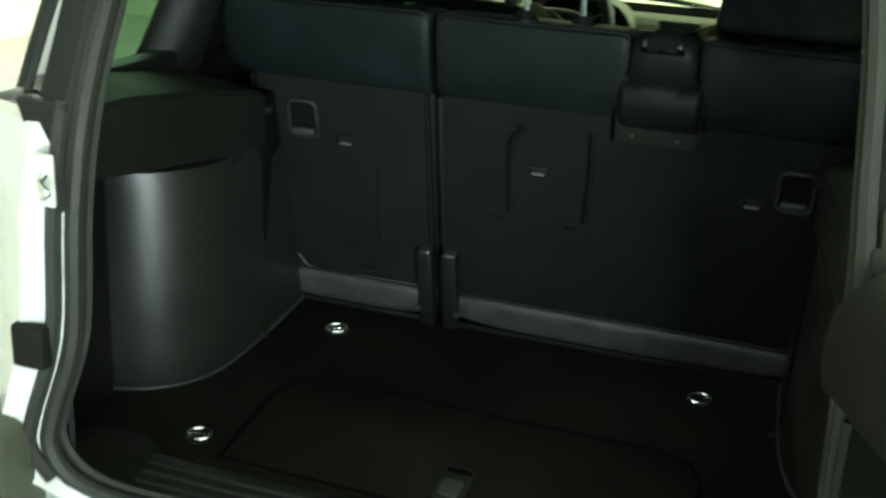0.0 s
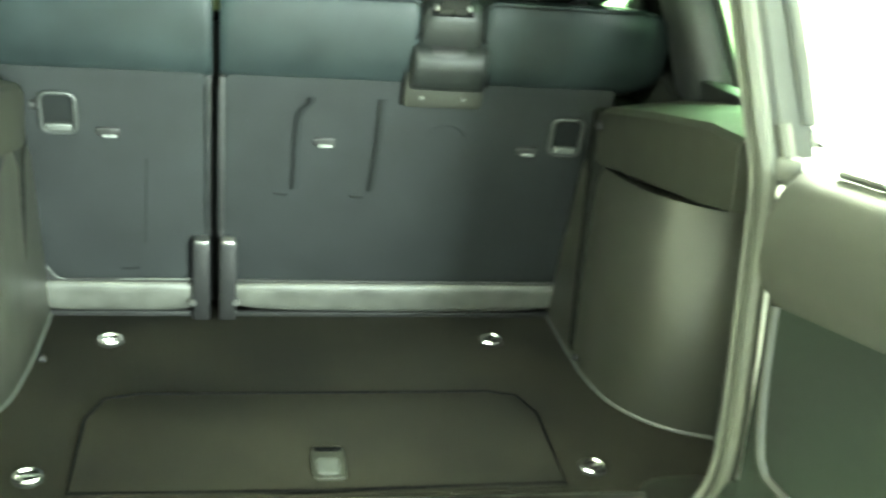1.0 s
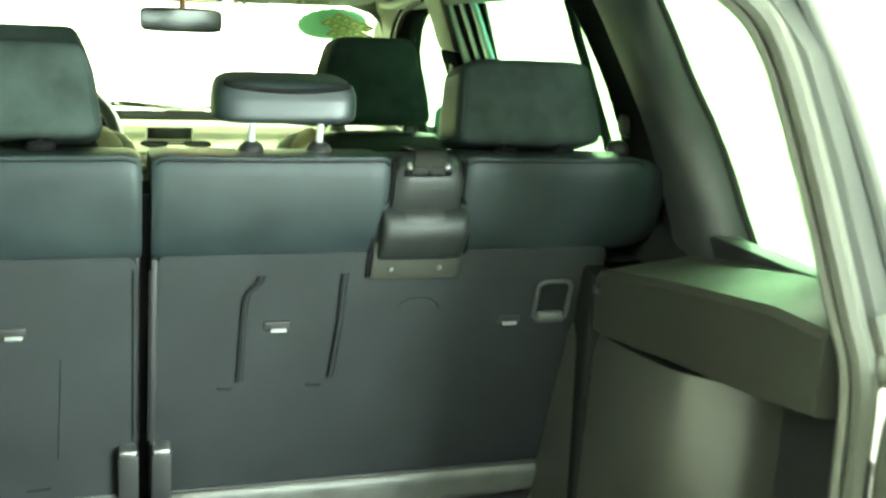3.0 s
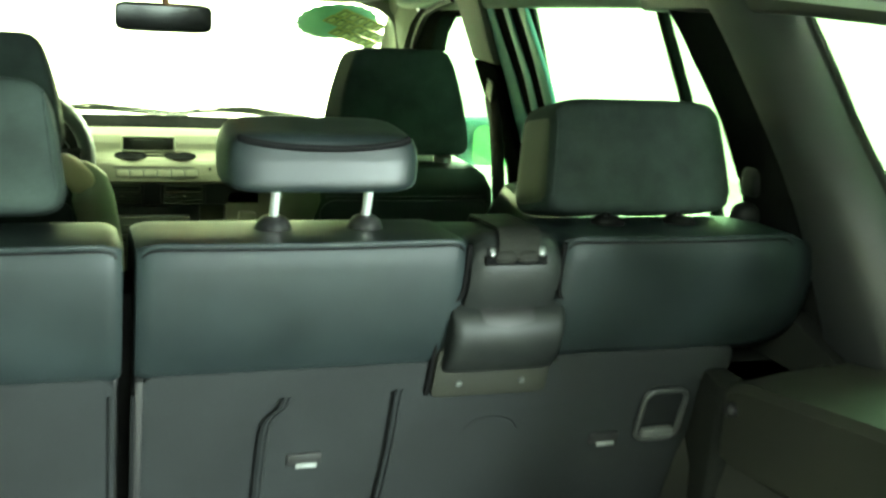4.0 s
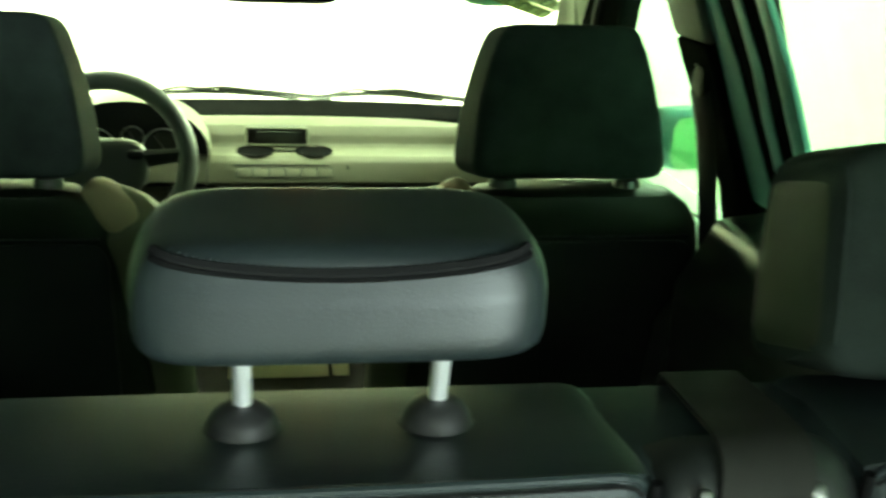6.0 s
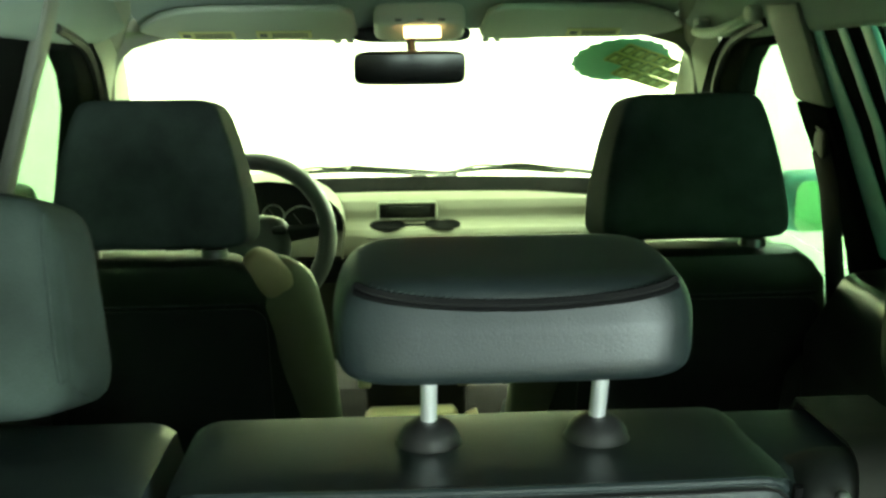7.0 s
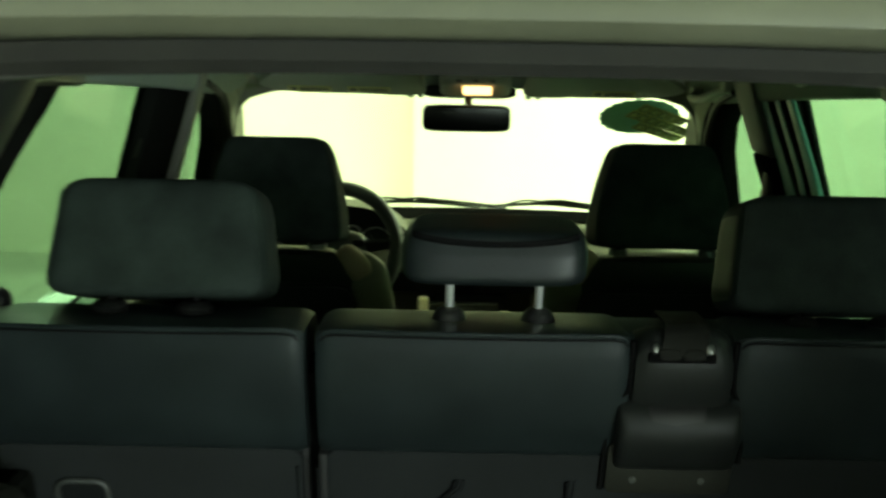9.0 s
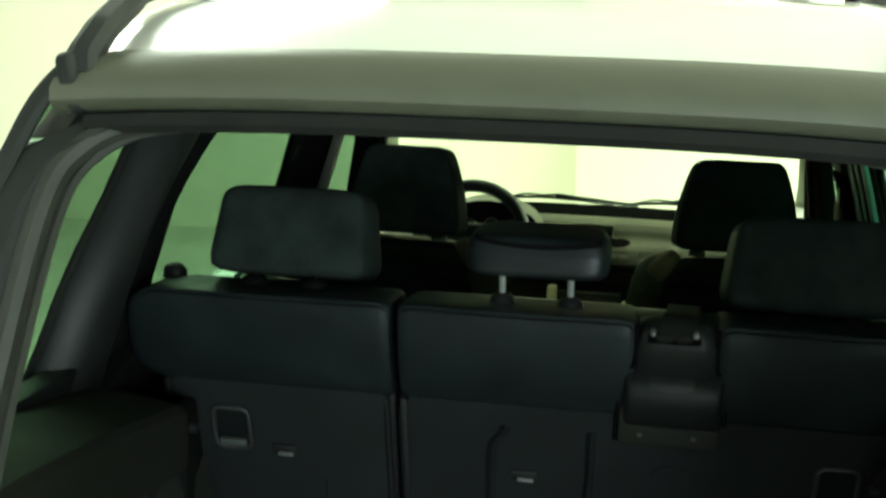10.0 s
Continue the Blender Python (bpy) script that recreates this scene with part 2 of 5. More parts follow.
def tube(path, r, n=8, closed=False, flat=1.0):
    pts = [Vector(p) for p in path]
    rings = []
    side = None
    for i, p in enumerate(pts):
        a = pts[(i - 1) % len(pts)] if closed or i else pts[0]
        b = pts[(i + 1) % len(pts)] if closed or i < len(pts) - 1 else pts[-1]
        d = (b - a).normalized()
        if side is None:
            side = d.orthogonal().normalized()
        side = (side - d * side.dot(d)).normalized()
        up = d.cross(side)
        rr = r[i] if isinstance(r, (list, tuple)) else r
        rings.append([p + (side * math.cos(t) + up * math.sin(t) * flat) * rr for t in [2 * math.pi * k / n for k in range(n)]])
    if closed:
        rings.append(rings[0])
    bm = loft(rings, caps=not closed)
    if closed:
        bmesh.ops.remove_doubles(bm, verts=bm.verts, dist=1e-6)
    return bm


def smooth_path(pts, per=6, closed=False):
    """A Catmull-Rom line through the points."""
    v = [Vector(p) for p in pts]
    n = len(v)
    out = []
    for i in range(n if closed else n - 1):
        p0, p1 = v[(i - 1) % n] if closed or i else v[0], v[i]
        p2, p3 = v[(i + 1) % n], v[(i + 2) % n] if closed or i + 2 < n else v[-1]
        for k in range(per):
            t = k / per
            out.append(0.5 * ((2 * p1) + (p2 - p0) * t + (2 * p0 - 5 * p1 + 4 * p2 - p3) * t * t + (3 * p1 - p0 - 3 * p2 + p3) * t ** 3))
    if not closed:
        out.append(v[-1])
    return out


def lathe(profile, n=24, m=None):
    """A turned shape round the z axis from (radius, height) pairs."""
    rings = [[(r * math.cos(2 * math.pi * k / n), r * math.sin(2 * math.pi * k / n), z) for k in range(n)] for r, z in profile]
    bm = loft(rings)
    if m is not None:
        bm.transform(m if isinstance(m, Matrix) else Matrix.Translation(m))
    return bm


def joined(*parts):
    out = bmesh.new()
    for bm in parts:
        me = bpy.data.meshes.new("tmp")
        bm.to_mesh(me)
        bm.free()
        out.from_mesh(me)
        bpy.data.meshes.remove(me)
    return out


def bent(bm, m):
    bm.transform(m)
    return bm


def mesh_object(name, bm, material, soft=True):
    me = bpy.data.meshes.new(name)
    bm.to_mesh(me)
    bm.free()
    me.materials.append(material)
    if soft:
        me.shade_smooth()
        me.set_sharp_from_angle(angle=radians(38))
    return new(name, me)


def part(name, bm, material, parent, label="", soft=True):
    ob = mesh_object(name, bm, material, soft)
    ob.parent = parent
    ob.matrix_parent_inverse = BASE[parent.name].inverted()
    BASE[ob.name] = Matrix.Identity(4)
    if label:
        ob["label"] = label
    return ob


BASE = {}


def thing(name, where, label, category, group="", kind=""):
    ob = new(name)
    ob.empty_display_size = 0.05
    ob.matrix_basis = Matrix.Translation(where)
    BASE[ob.name] = ob.matrix_basis.copy()
    return tagged(ob, label, category, group, kind)


def solid(name, bm, material, label, category, group="", kind="", soft=True):
    ob = mesh_object(name, bm, material, soft)
    BASE[ob.name] = Matrix.Identity(4)
    return tagged(ob, label, category, group, kind)


CX = 0.02  # middle of the car

# ---------------------------------------------------------------- the room
solid("floor", box(14, 16, 0.1, (0, 1.5, -0.05)), CONCRETE, "grey sealed concrete floor of a showroom", "floor", kind="structure", soft=False)
solid("wall_west", box(0.2, 16, 3.6, (-6.1, 1.5, 1.8)), WALLPAINT, "plain cream painted wall beside the car", "wall", kind="structure", soft=False)
solid("wall_east", box(0.2, 16, 3.6, (6.1, 1.5, 1.8)), WALLPAINT, "plain cream painted wall beside the car", "wall", kind="structure", soft=False)
solid("wall_north", joined(box(5.8, 0.2, 3.6, (-3.2, 8.35, 1.8)), box(6.3, 0.6, 3.6, (2.85, 8.2, 1.8))), WALLPAINT, "plain cream painted wall ahead of the car", "wall", kind="structure", soft=False)
# Added wall, never in view; its gaps let the door lamps through.
solid("wall_south", joined(box(12, 0.2, 1.1, (0, -6.2, 3.05)), box(6.0, 0.2, 2.5, (-3.0, -6.2, 1.25)), box(1.1, 0.2, 2.5, (1.6, -6.2, 1.25)), box(1.75, 0.2, 2.5, (5.125, -6.2, 1.25))), BACKWALL, "unseen dark grey wall added behind the car", "wall", kind="structure", soft=False)
solid("ceiling", box(14, 16, 0.1, (0, 1.5, 3.6)), CEILPAINT, "plain white ceiling over the car", "ceiling", kind="structure", soft=False)

# ---------------------------------------------------------------- the car's shell
car = thing("car", (CX, 1.3, 0), "white sport utility car with its rear gate open", "car")


def both(name, make, material, parent, label="", soft=True):
    """Two mirrored parts, on either side of the car's middle."""
    for s in (1, -1):
        bm = make(s)
        part(name, bm, material, parent, label, soft)


def mx(s, x):
    return CX + s * x


def side_x(z):
    return 0.765 - 0.22 * (z - 1.36)


# opening of the rear: one half, from the sill's middle up to the header's middle
HALF = [(0.0, -0.15, 0.728), (0.30, -0.155, 0.728), (0.50, -0.16, 0.732), (0.575, -0.165, 0.765), (0.61, -0.17, 0.83), (0.617, -0.17, 0.95),
        (0.608, -0.17, 1.15), (0.597, -0.17, 1.34), (0.588, -0.135, 1.43), (0.572, -0.05, 1.60), (0.548, 0.02, 1.74), (0.515, 0.06, 1.80), (0.44, 0.09, 1.838), (0.25, 0.10, 1.850), (0.0, 0.10, 1.852)]
# the lock side of the opening stands a little further in
NEAR = [(0.0, -0.15, 0.728), (0.30, -0.155, 0.728), (0.52, -0.16, 0.728), (0.605, -0.165, 0.755), (0.640, -0.17, 0.81), (0.632, -0.17, 0.87),
        (0.580, -0.17, 1.03), (0.562, -0.17, 1.25), (0.556, -0.135, 1.42), (0.552, -0.05, 1.60), (0.540, 0.02, 1.74), (0.515, 0.06, 1.80), (0.44, 0.09, 1.838), (0.25, 0.10, 1.850), (0.0, 0.10, 1.852)]


def half(s):
    return HALF if s > 0 else NEAR


loop = [(CX + x, y, z) for x, y, z in HALF] + [(CX - x, y, z) for x, y, z in NEAR[-2:0:-1]]
part("door_seal", tube(smooth_path(loop, 5, True), 0.016, 8, True), RUBBER, car, "grey-green rubber seal round the opening")
part("inner_seal_lip", tube([p + Vector((0, 0.022, 0)) + (Vector((CX, 0, 1.3)) - Vector((p.x, 0, p.z))) * 0.018 for p in smooth_path(loop, 5, True)], 0.009, 6, True), RUBBER, car)


def jamb(s):
    rings = []
    for x, y, z in half(s)[2:9]:
        zz = min(z, 1.385)
        rings.append([(mx(s, x), y + 0.0, zz), (mx(s, x + 0.03), y - 0.015, zz), (mx(s, x + 0.075), y - 0.035, zz), (mx(s, 0.80), -0.10, zz), (mx(s, 0.86), 0.05, zz), (mx(s, 0.86), 0.35, zz), (mx(s, 0.80), 0.35, zz), (mx(s, 0.80), -0.06, zz), (mx(s, x + 0.03), -0.135, zz)])
    r0 = [(p[0], p[1], 0.42) for p in rings[0]]
    return loft([r0] + rings)


both("outer_seal_rib", lambda s: tube(smooth_path([(mx(s, x + 0.027), y - 0.016, z) for x, y, z in half(s)[3:9]], 4), 0.013, 8), RUBBER, car)
both("rear_corner_panel", jamb, PAINT, car, "white painted rear body corner")


def dpillar(s):
    rings = []
    for x, y, z in half(s)[7:13]:
        w = 0.075
        rings.append([(mx(s, x), y, z), (mx(s, x + 0.022), y - 0.02, z), (mx(s, x + w), y - 0.01, z), (mx(s, x + w + 0.03), y + 0.09, z - 0.01), (mx(s, x + w + 0.015), y + 0.11, z), (mx(s, x + 0.045), y + 0.05, z)])
    return loft(rings)


both("rear_pillar", dpillar, RAIL, car, "matt grey plastic rear pillar cover")
both("gutter_strip", lambda s: tube(smooth_path([(mx(s, 0.528), 0.085, 1.905), (mx(s, 0.552), 0.075, 1.880), (mx(s, 0.572), 0.065, 1.850), (mx(s, 0.592), 0.045, 1.800), (mx(s, 0.622), -0.01, 1.70), (mx(s, 0.645), -0.085, 1.56), (mx(s, 0.658), -0.145, 1.43)], 5), 0.015, 8, flat=0.7), RAIL, car, "dark grey strip along the rear pillar")
part("pillar_foot", slab([(mx(-1, 0.57), 1.42), (mx(-1, 0.665), 1.42), (mx(-1, 0.645), 1.36), (mx(-1, 0.585), 1.325)], "y", -0.165, -0.13, 0.006), PILLAR, car)

# header over the opening: grey spoiler band with a dark seal under it
hdr, low = [], []
for i in range(13):
    x = -0.545 + 1.09 * i / 12
    d = -0.014 * (abs(x) / 0.545) ** 3
    hdr.append([(CX + x, y, z + d) for y, z in ((0.086, 1.858), (0.066, 1.866), (0.055, 1.878), (0.057, 1.893), (0.072, 1.908), (0.105, 1.925), (0.15, 1.933), (0.22, 1.92), (0.20, 1.88), (0.10, 1.860))])
    low.append([(CX + x * 0.93, y, z + d) for y, z in ((0.072, 1.836), (0.064, 1.846), (0.066, 1.861), (0.16, 1.868), (0.16, 1.850), (0.10, 1.836))])
part("rear_header", loft(hdr), GREYPLASTIC, car, "grey plastic band over the rear opening")
part("header_rubber", loft(low), BLACKRUBBER, car, "black rubber under the header band")
part("header_trim", slab([(0.098, 1.840), (0.098, 1.866), (0.30, 1.885), (0.30, 1.868), (0.16, 1.842)], "x", CX - 0.52, CX + 0.52, 0.005), BLACK, car, "black trim inside the rear header")

# roof skin and rails
roof = []
for y, z, w in ((0.16, 1.930, 0.548), (0.25, 1.952, 0.568), (0.4, 1.980, 0.60), (0.7, 2.010, 0.655), (1.2, 2.034, 0.66), (1.8, 2.01, 0.65), (2.3, 1.93, 0.62), (2.62, 1.80, 0.60)):
    roof.append([(CX + w * k, y, z - 0.010 * k * k - 0.012 * k ** 6) for k in [i / 8 - 1 for i in range(17)]] + [(CX + w * k, y, z - 0.010 * k * k - 0.012 * k ** 6 - 0.012) for k in [1 - i / 8 for i in range(17)]])
part("roof", loft(roof), PAINT, car, "white painted roof")
both("roof_rail", lambda s: tube(smooth_path([(mx(s, 0.517), 0.088, 1.890), (mx(s, 0.522), 0.100, 1.912), (mx(s, 0.526), 0.14, 1.934), (mx(s, 0.533), 0.18, 1.950), (mx(s, 0.558), 0.30, 1.980), (mx(s, 0.600), 0.45, 2.003), (mx(s, 0.640), 0.70, 2.020), (mx(s, 0.655), 1.2, 2.026), (mx(s, 0.64), 1.8, 2.0), (mx(s, 0.62), 2.1, 1.94)], 6), 0.021, 8), RAIL, car, "dark grey roof rail")
both("header_end_cap", lambda s: pillow(0.026, 0.070, 0.078, pose(mx(s, 0.524), 0.095, 1.884, 0, 14 * s, 0), 0.45), RAIL, car, "dark grey cap on the header's end")
part("sunroof_lip", tube(smooth_path([(CX - 0.46, 1.30, 2.018), (CX - 0.36, 1.25, 2.036), (CX - 0.2, 1.23, 2.046), (CX + 0.2, 1.23, 2.048), (CX + 0.38, 1.25, 2.036), (CX + 0.46, 1.30, 2.018)], 6), 0.006, 6), BLACK, car)
both("rail_foot", lambda s: tube(smooth_path([(mx(s, 0.575), 1.20, 2.020), (mx(s, 0.555), 1.21, 2.047), (mx(s, 0.515), 1.22, 2.053), (mx(s, 0.455), 1.23, 2.036), (mx(s, 0.43), 1.23, 2.026)], 5), 0.017, 8), RAIL, car, "dark grey crossbar foot")

# headlining
lin = []
for y, z, w in ((0.13, 1.862, 0.50), (0.3, 1.872, 0.56), (1.0, 1.875, 0.60), (1.7, 1.868, 0.61), (2.15, 1.852, 0.61), (2.45, 1.80, 0.61), (2.60, 1.745, 0.61), (2.66, 1.70, 0.60)):
    row = [i / 10 - 1 for i in range(21)]
    drop = 0.060 * min(1, max(0, (2.66 - y) / 0.45))
    lin.append([(CX + w * k * 1.06, y, z - drop * abs(k) ** 9) for k in row] + [(CX + w * k * 1.06, y, z + 0.012 - drop * abs(k) ** 9) for k in row[::-1]])
part("headlining", loft(lin), LINING, car, "light grey fabric headlining")

# pillars, window frames and glass


def plate(s, poly, x0, thick, bevel=0.008):
    """A side plate that leans in towards the roof; poly is (y, z)."""
    bm = slab(poly, "x", 0, thick, bevel)
    for v in bm.verts:
        v.co.x = mx(s, side_x(v.co.z) + x0 - v.co.x)
    bmesh.ops.recalc_face_normals(bm, faces=bm.faces)
    return bm


def lerp(table, z):
    for (z0, v0), (z1, v1) in zip(table, table[1:]):
        if z <= z1:
            return v0 + (v1 - v0) * max(0, z - z0) / (z1 - z0)
    return table[-1][1]


CREAR = [(1.36, 0.355), (1.40, 0.375), (1.44, 0.400), (1.51, 0.43), (1.58, 0.475), (1.65, 0.535), (1.72, 0.58), (1.80, 0.64), (1.88, 0.70)]
CFRONT = [(1.30, 0.69), (1.45, 0.70), (1.53, 0.72), (1.64, 0.775), (1.70, 0.83), (1.76, 0.88), (1.80, 0.93), (1.88, 1.04)]

CFRONTL = [(1.30, 0.64), (1.50, 0.665), (1.62, 0.705), (1.68, 0.76), (1.735, 0.845), (1.795, 0.915), (1.88, 1.04)]


def c_pillar(s, front):
    """The rounded column beside the side window, or the dark flat half ahead of it."""
    rings = []
    for i in range(14):
        z = 1.335 + 0.53 * i / 13
        r, f = lerp(CREAR, z), lerp(CFRONT, z) + 0.012 if s > 0 else lerp(CFRONTL, z)
        m = r + 0.50 * (f - r)
        k = side_x(z)
        column = ((r, 0.034), (r - 0.004, 0.018), (r + 0.004, -0.006), (r + 0.024, -0.032), (r + 0.055, -0.048), (m - 0.035, -0.054), (m - 0.010, -0.050), (m, -0.034), (m, 0.034))
        flat = ((m + 0.001, 0.034), (m + 0.001, -0.026), (m + 0.03, -0.030), (f - 0.012, -0.040), (f, -0.036), (f + 0.006, -0.02), (f + 0.01, 0.034))
        rings.append([(mx(s, k + o), y, z) for y, o in (flat if front else column)])
    return loft(rings)


both("c_pillar_trim", lambda s: c_pillar(s, False), PILLAR, car, "dark grey plastic pillar trim with a rounded column")
both("c_pillar_front", lambda s: c_pillar(s, True), FRAME, car, "black front half of the pillar trim")
both("pillar_gasket", lambda s: tube([(mx(s, side_x(z) + 0.022), lerp(CREAR, z) - 0.006, z) for z in [1.385 + 0.04 * i for i in range(12)]], 0.007, 6), BLACKRUBBER, car)
both("c_pillar_panel", lambda s: plate(s, [(0.90, 1.80), (0.76, 1.66), (0.68, 1.53), (0.64, 1.34), (0.39, 1.36), (0.44, 1.48), (0.54, 1.62), (0.68, 1.81)], 0.045, 0.012, 0.003), PAINT, car, "white painted outer pillar")
both("rear_cant_trim", lambda s: plate(s, [(0.22, 1.795), (0.60, 1.795), (1.00, 1.772), (1.0, 1.88), (0.42, 1.872), (0.30, 1.85)], 0.008, 0.05, 0.008), PILLAR, car, "dark grey trim over the rear side window")
both("cant_rail", lambda s: plate(s, [(0.98, 1.778), (1.05, 1.775), (1.6, 1.74), (2.1, 1.70), (2.36, 1.69), (2.50, 1.70), (2.68, 1.74), (2.45, 1.80), (2.3, 1.83), (1.6, 1.86), (0.98, 1.872)], 0.01, 0.04, 0.008), CANT, car, "headlining over the doors, coloured darker for shade")
part("quarter_bar", plate(1, [(1.030, 1.79), (1.012, 1.79), (0.828, 1.36), (0.848, 1.36)], 0.02, 0.02, 0.004), FRAME, car)
for s, top in ((1, [(1.965, 1.77), (1.80, 1.775), (1.728, 1.60), (1.872, 1.60)]), (-1, [(1.955, 1.79), (1.875, 1.79), (1.872, 1.745), (1.858, 1.70), (1.838, 1.635), (1.800, 1.53), (1.770, 1.45), (1.822, 1.45), (1.855, 1.53), (1.893, 1.635), (1.925, 1.70), (1.945, 1.75)])):
    part("b_pillar_trim", plate(s, top, -0.012, 0.028, 0.012), GREYTRIM, car, "grey upper pillar trim between the doors")
    low_z = min(z for _, z in top)
    foot = [(max(y for y, z in top if z == low_z), low_z), (1.755, low_z), (1.672, 1.36), (1.665, 0.7), (1.80, 0.7), (1.80, 1.38)]
    if s > 0:
        foot = [(1.870, low_z), (1.728, low_z), (1.714, 1.57), (1.683, 1.48), (1.635, 1.36), (1.60, 0.7), (1.73, 0.7), (1.735, 1.20), (1.735, 1.375), (1.770, 1.395), (1.803, 1.487), (1.842, 1.55)]
    part("b_pillar_foot", plate(s, foot, -0.012, 0.028, 0.008), FRAME, car, "black lower pillar trim")
    if s > 0:
        part("slider_track", plate(s, [(1.815, 1.655), (1.795, 1.655), (1.762, 1.575), (1.790, 1.575)], -0.0135, 0.006, 0.002), HOLE, car, "dark slot of the belt height slider")
        part("slider_knob", pillow(0.016, 0.034, 0.020, (mx(s, 0.688), 1.775, 1.566), 0.6, 10), GREYTRIM, car, "grey slider knob")
both("door_frame", lambda s: plate(s, [(1.90, 1.775), (1.575, 1.795), (1.47, 1.34), (1.72, 1.34)] if s < 0 else [(1.86, 1.775), (1.635, 1.795), (1.572, 1.681), (1.528, 1.605), (1.499, 1.527), (1.476, 1.45), (1.45, 1.34), (1.66, 1.34), (1.70, 1.48)], 0.012, 0.03, 0.004), FRAME, car, "black door frame rubber")
# Highlights along the right door frame, built as blue-green strips.
for edge in ([(1.815, 1.768), (1.766, 1.768), (1.704, 1.663), (1.647, 1.580), (1.607, 1.495), (1.545, 1.365), (1.635, 1.365), (1.683, 1.480), (1.714, 1.570), (1.760, 1.658)], [(1.695, 1.760), (1.662, 1.760), (1.610, 1.672), (1.563, 1.592), (1.535, 1.509), (1.478, 1.365), (1.512, 1.365), (1.571, 1.502), (1.597, 1.587), (1.642, 1.669)],
             [(1.612, 1.775), (1.572, 1.775), (1.516, 1.681), (1.472, 1.605), (1.443, 1.527), (1.390, 1.365), (1.432, 1.365), (1.490, 1.518), (1.519, 1.598), (1.555, 1.677)]):
    part("door_frame_highlight", plate(1, edge, -0.010, 0.011, 0.003), TEALSHEEN, car, "door frame edge with its blue-green highlight coloured in")
# Thin highlight line of the left door frame, built as a strip.
part("door_frame_highlight", plate(-1, [(1.634, 1.765), (1.630, 1.765), (1.512, 1.60), (1.515, 1.60)], -0.004, 0.006, 0.0008), LEDGE, car)
both("b_pillar_panel", lambda s: plate(s, [(2.0, 1.755), (1.64, 1.775), (1.515, 1.26), (1.75, 1.26)], 0.045, 0.012, 0.003), BLACK, car)
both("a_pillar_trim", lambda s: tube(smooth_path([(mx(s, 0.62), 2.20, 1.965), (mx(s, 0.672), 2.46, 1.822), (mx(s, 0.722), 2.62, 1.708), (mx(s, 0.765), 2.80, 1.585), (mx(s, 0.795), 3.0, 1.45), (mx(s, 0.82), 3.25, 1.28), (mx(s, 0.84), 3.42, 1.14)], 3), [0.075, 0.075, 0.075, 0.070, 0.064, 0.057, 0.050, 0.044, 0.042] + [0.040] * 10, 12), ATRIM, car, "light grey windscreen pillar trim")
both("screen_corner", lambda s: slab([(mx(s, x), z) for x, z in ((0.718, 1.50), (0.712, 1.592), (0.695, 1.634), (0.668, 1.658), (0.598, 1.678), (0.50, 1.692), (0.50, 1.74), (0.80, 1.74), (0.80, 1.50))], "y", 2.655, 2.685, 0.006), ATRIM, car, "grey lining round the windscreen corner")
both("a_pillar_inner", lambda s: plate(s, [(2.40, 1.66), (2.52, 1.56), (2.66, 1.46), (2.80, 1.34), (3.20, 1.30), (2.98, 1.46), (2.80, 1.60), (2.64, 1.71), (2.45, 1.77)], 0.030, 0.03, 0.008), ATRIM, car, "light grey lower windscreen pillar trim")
both("front_door_frame", lambda s: plate(s, [(1.96, 1.70), (2.12, 1.682), (2.20, 1.635), (2.275, 1.56), (2.33, 1.34), (2.345, 1.25), (2.90, 1.25), (2.80, 1.34), (2.62, 1.50), (2.52, 1.575), (2.42, 1.645), (2.28, 1.705), (2.0, 1.765)], 0.022, 0.045, 0.008), FRAME, car, "black front door frame")
both("frame_rubber", lambda s: tube(smooth_path([(mx(s, side_x(z) - 0.030), y, z) for y, z in ((1.98, 1.735), (2.20, 1.690), (2.33, 1.625), (2.41, 1.55), (2.52, 1.36))], 5), 0.010, 6), LEDGE, car)


def side_panel(s):
    prof = [(0.757, 1.36), (0.80, 1.37), (0.85, 1.25), (0.88, 0.9), (0.87, 0.45), (0.82, 0.28), (0.757, 0.28), (0.757, 0.7)]
    return loft([[(mx(s, x), y, z - (d if z > 1.3 else 0)) for x, z in prof] for y, d in ((0.30, 0), (1.0, 0), (1.54, 0), (1.60, 0.09), (2.0, 0.09), (3.0, 0.09), (3.35, 0.09))])


both("body_side", side_panel, PAINT, car, "white painted door and body side")
def capping(s):
    """The top of the doors' inner panels: the front door's sill lies lower."""
    bits = []
    for y0, y1, d in ((0.72, 1.58, 0.0), (1.582, 3.1, 0.085)):
        bits.append(slab([(mx(s, 0.60), 0.8), (mx(s, 0.60), 1.25 - d), (mx(s, 0.66), 1.355 - d), (mx(s, 0.745), 1.365 - d), (mx(s, 0.745), 0.8)], "y", y0, y1, 0.012))
    return joined(*bits)


both("door_capping", capping, TRIM, car, "charcoal door capping")
quarter = [(0.40, 1.38), (0.46, 1.50), (0.54, 1.62), (0.68, 1.82), (0.30, 1.86), (0.20, 1.62), (0.10, 1.39)]
both("quarter_corner", lambda s: plate(s, [(0.13, 1.36), (0.22, 1.62), (0.295, 1.79), (0.20, 1.79), (0.10, 1.62), (0.01, 1.36)], 0.020, 0.02, 0.004), PAINT, car, "white painted corner of the body")
both("window_sill", lambda s: plate(s, [(0.42, 1.345), (0.42, 1.398), (0.16, 1.403), (0.08, 1.41), (0.08, 1.36)], 0.01, 0.05, 0.010), PILLAR, car, "grey sill trim under the rear side window")
both("quarter_glass", lambda s: plate(s, quarter, 0.035, 0.004, 0), SIDEGLASS, car, "green tinted rear side window", False)
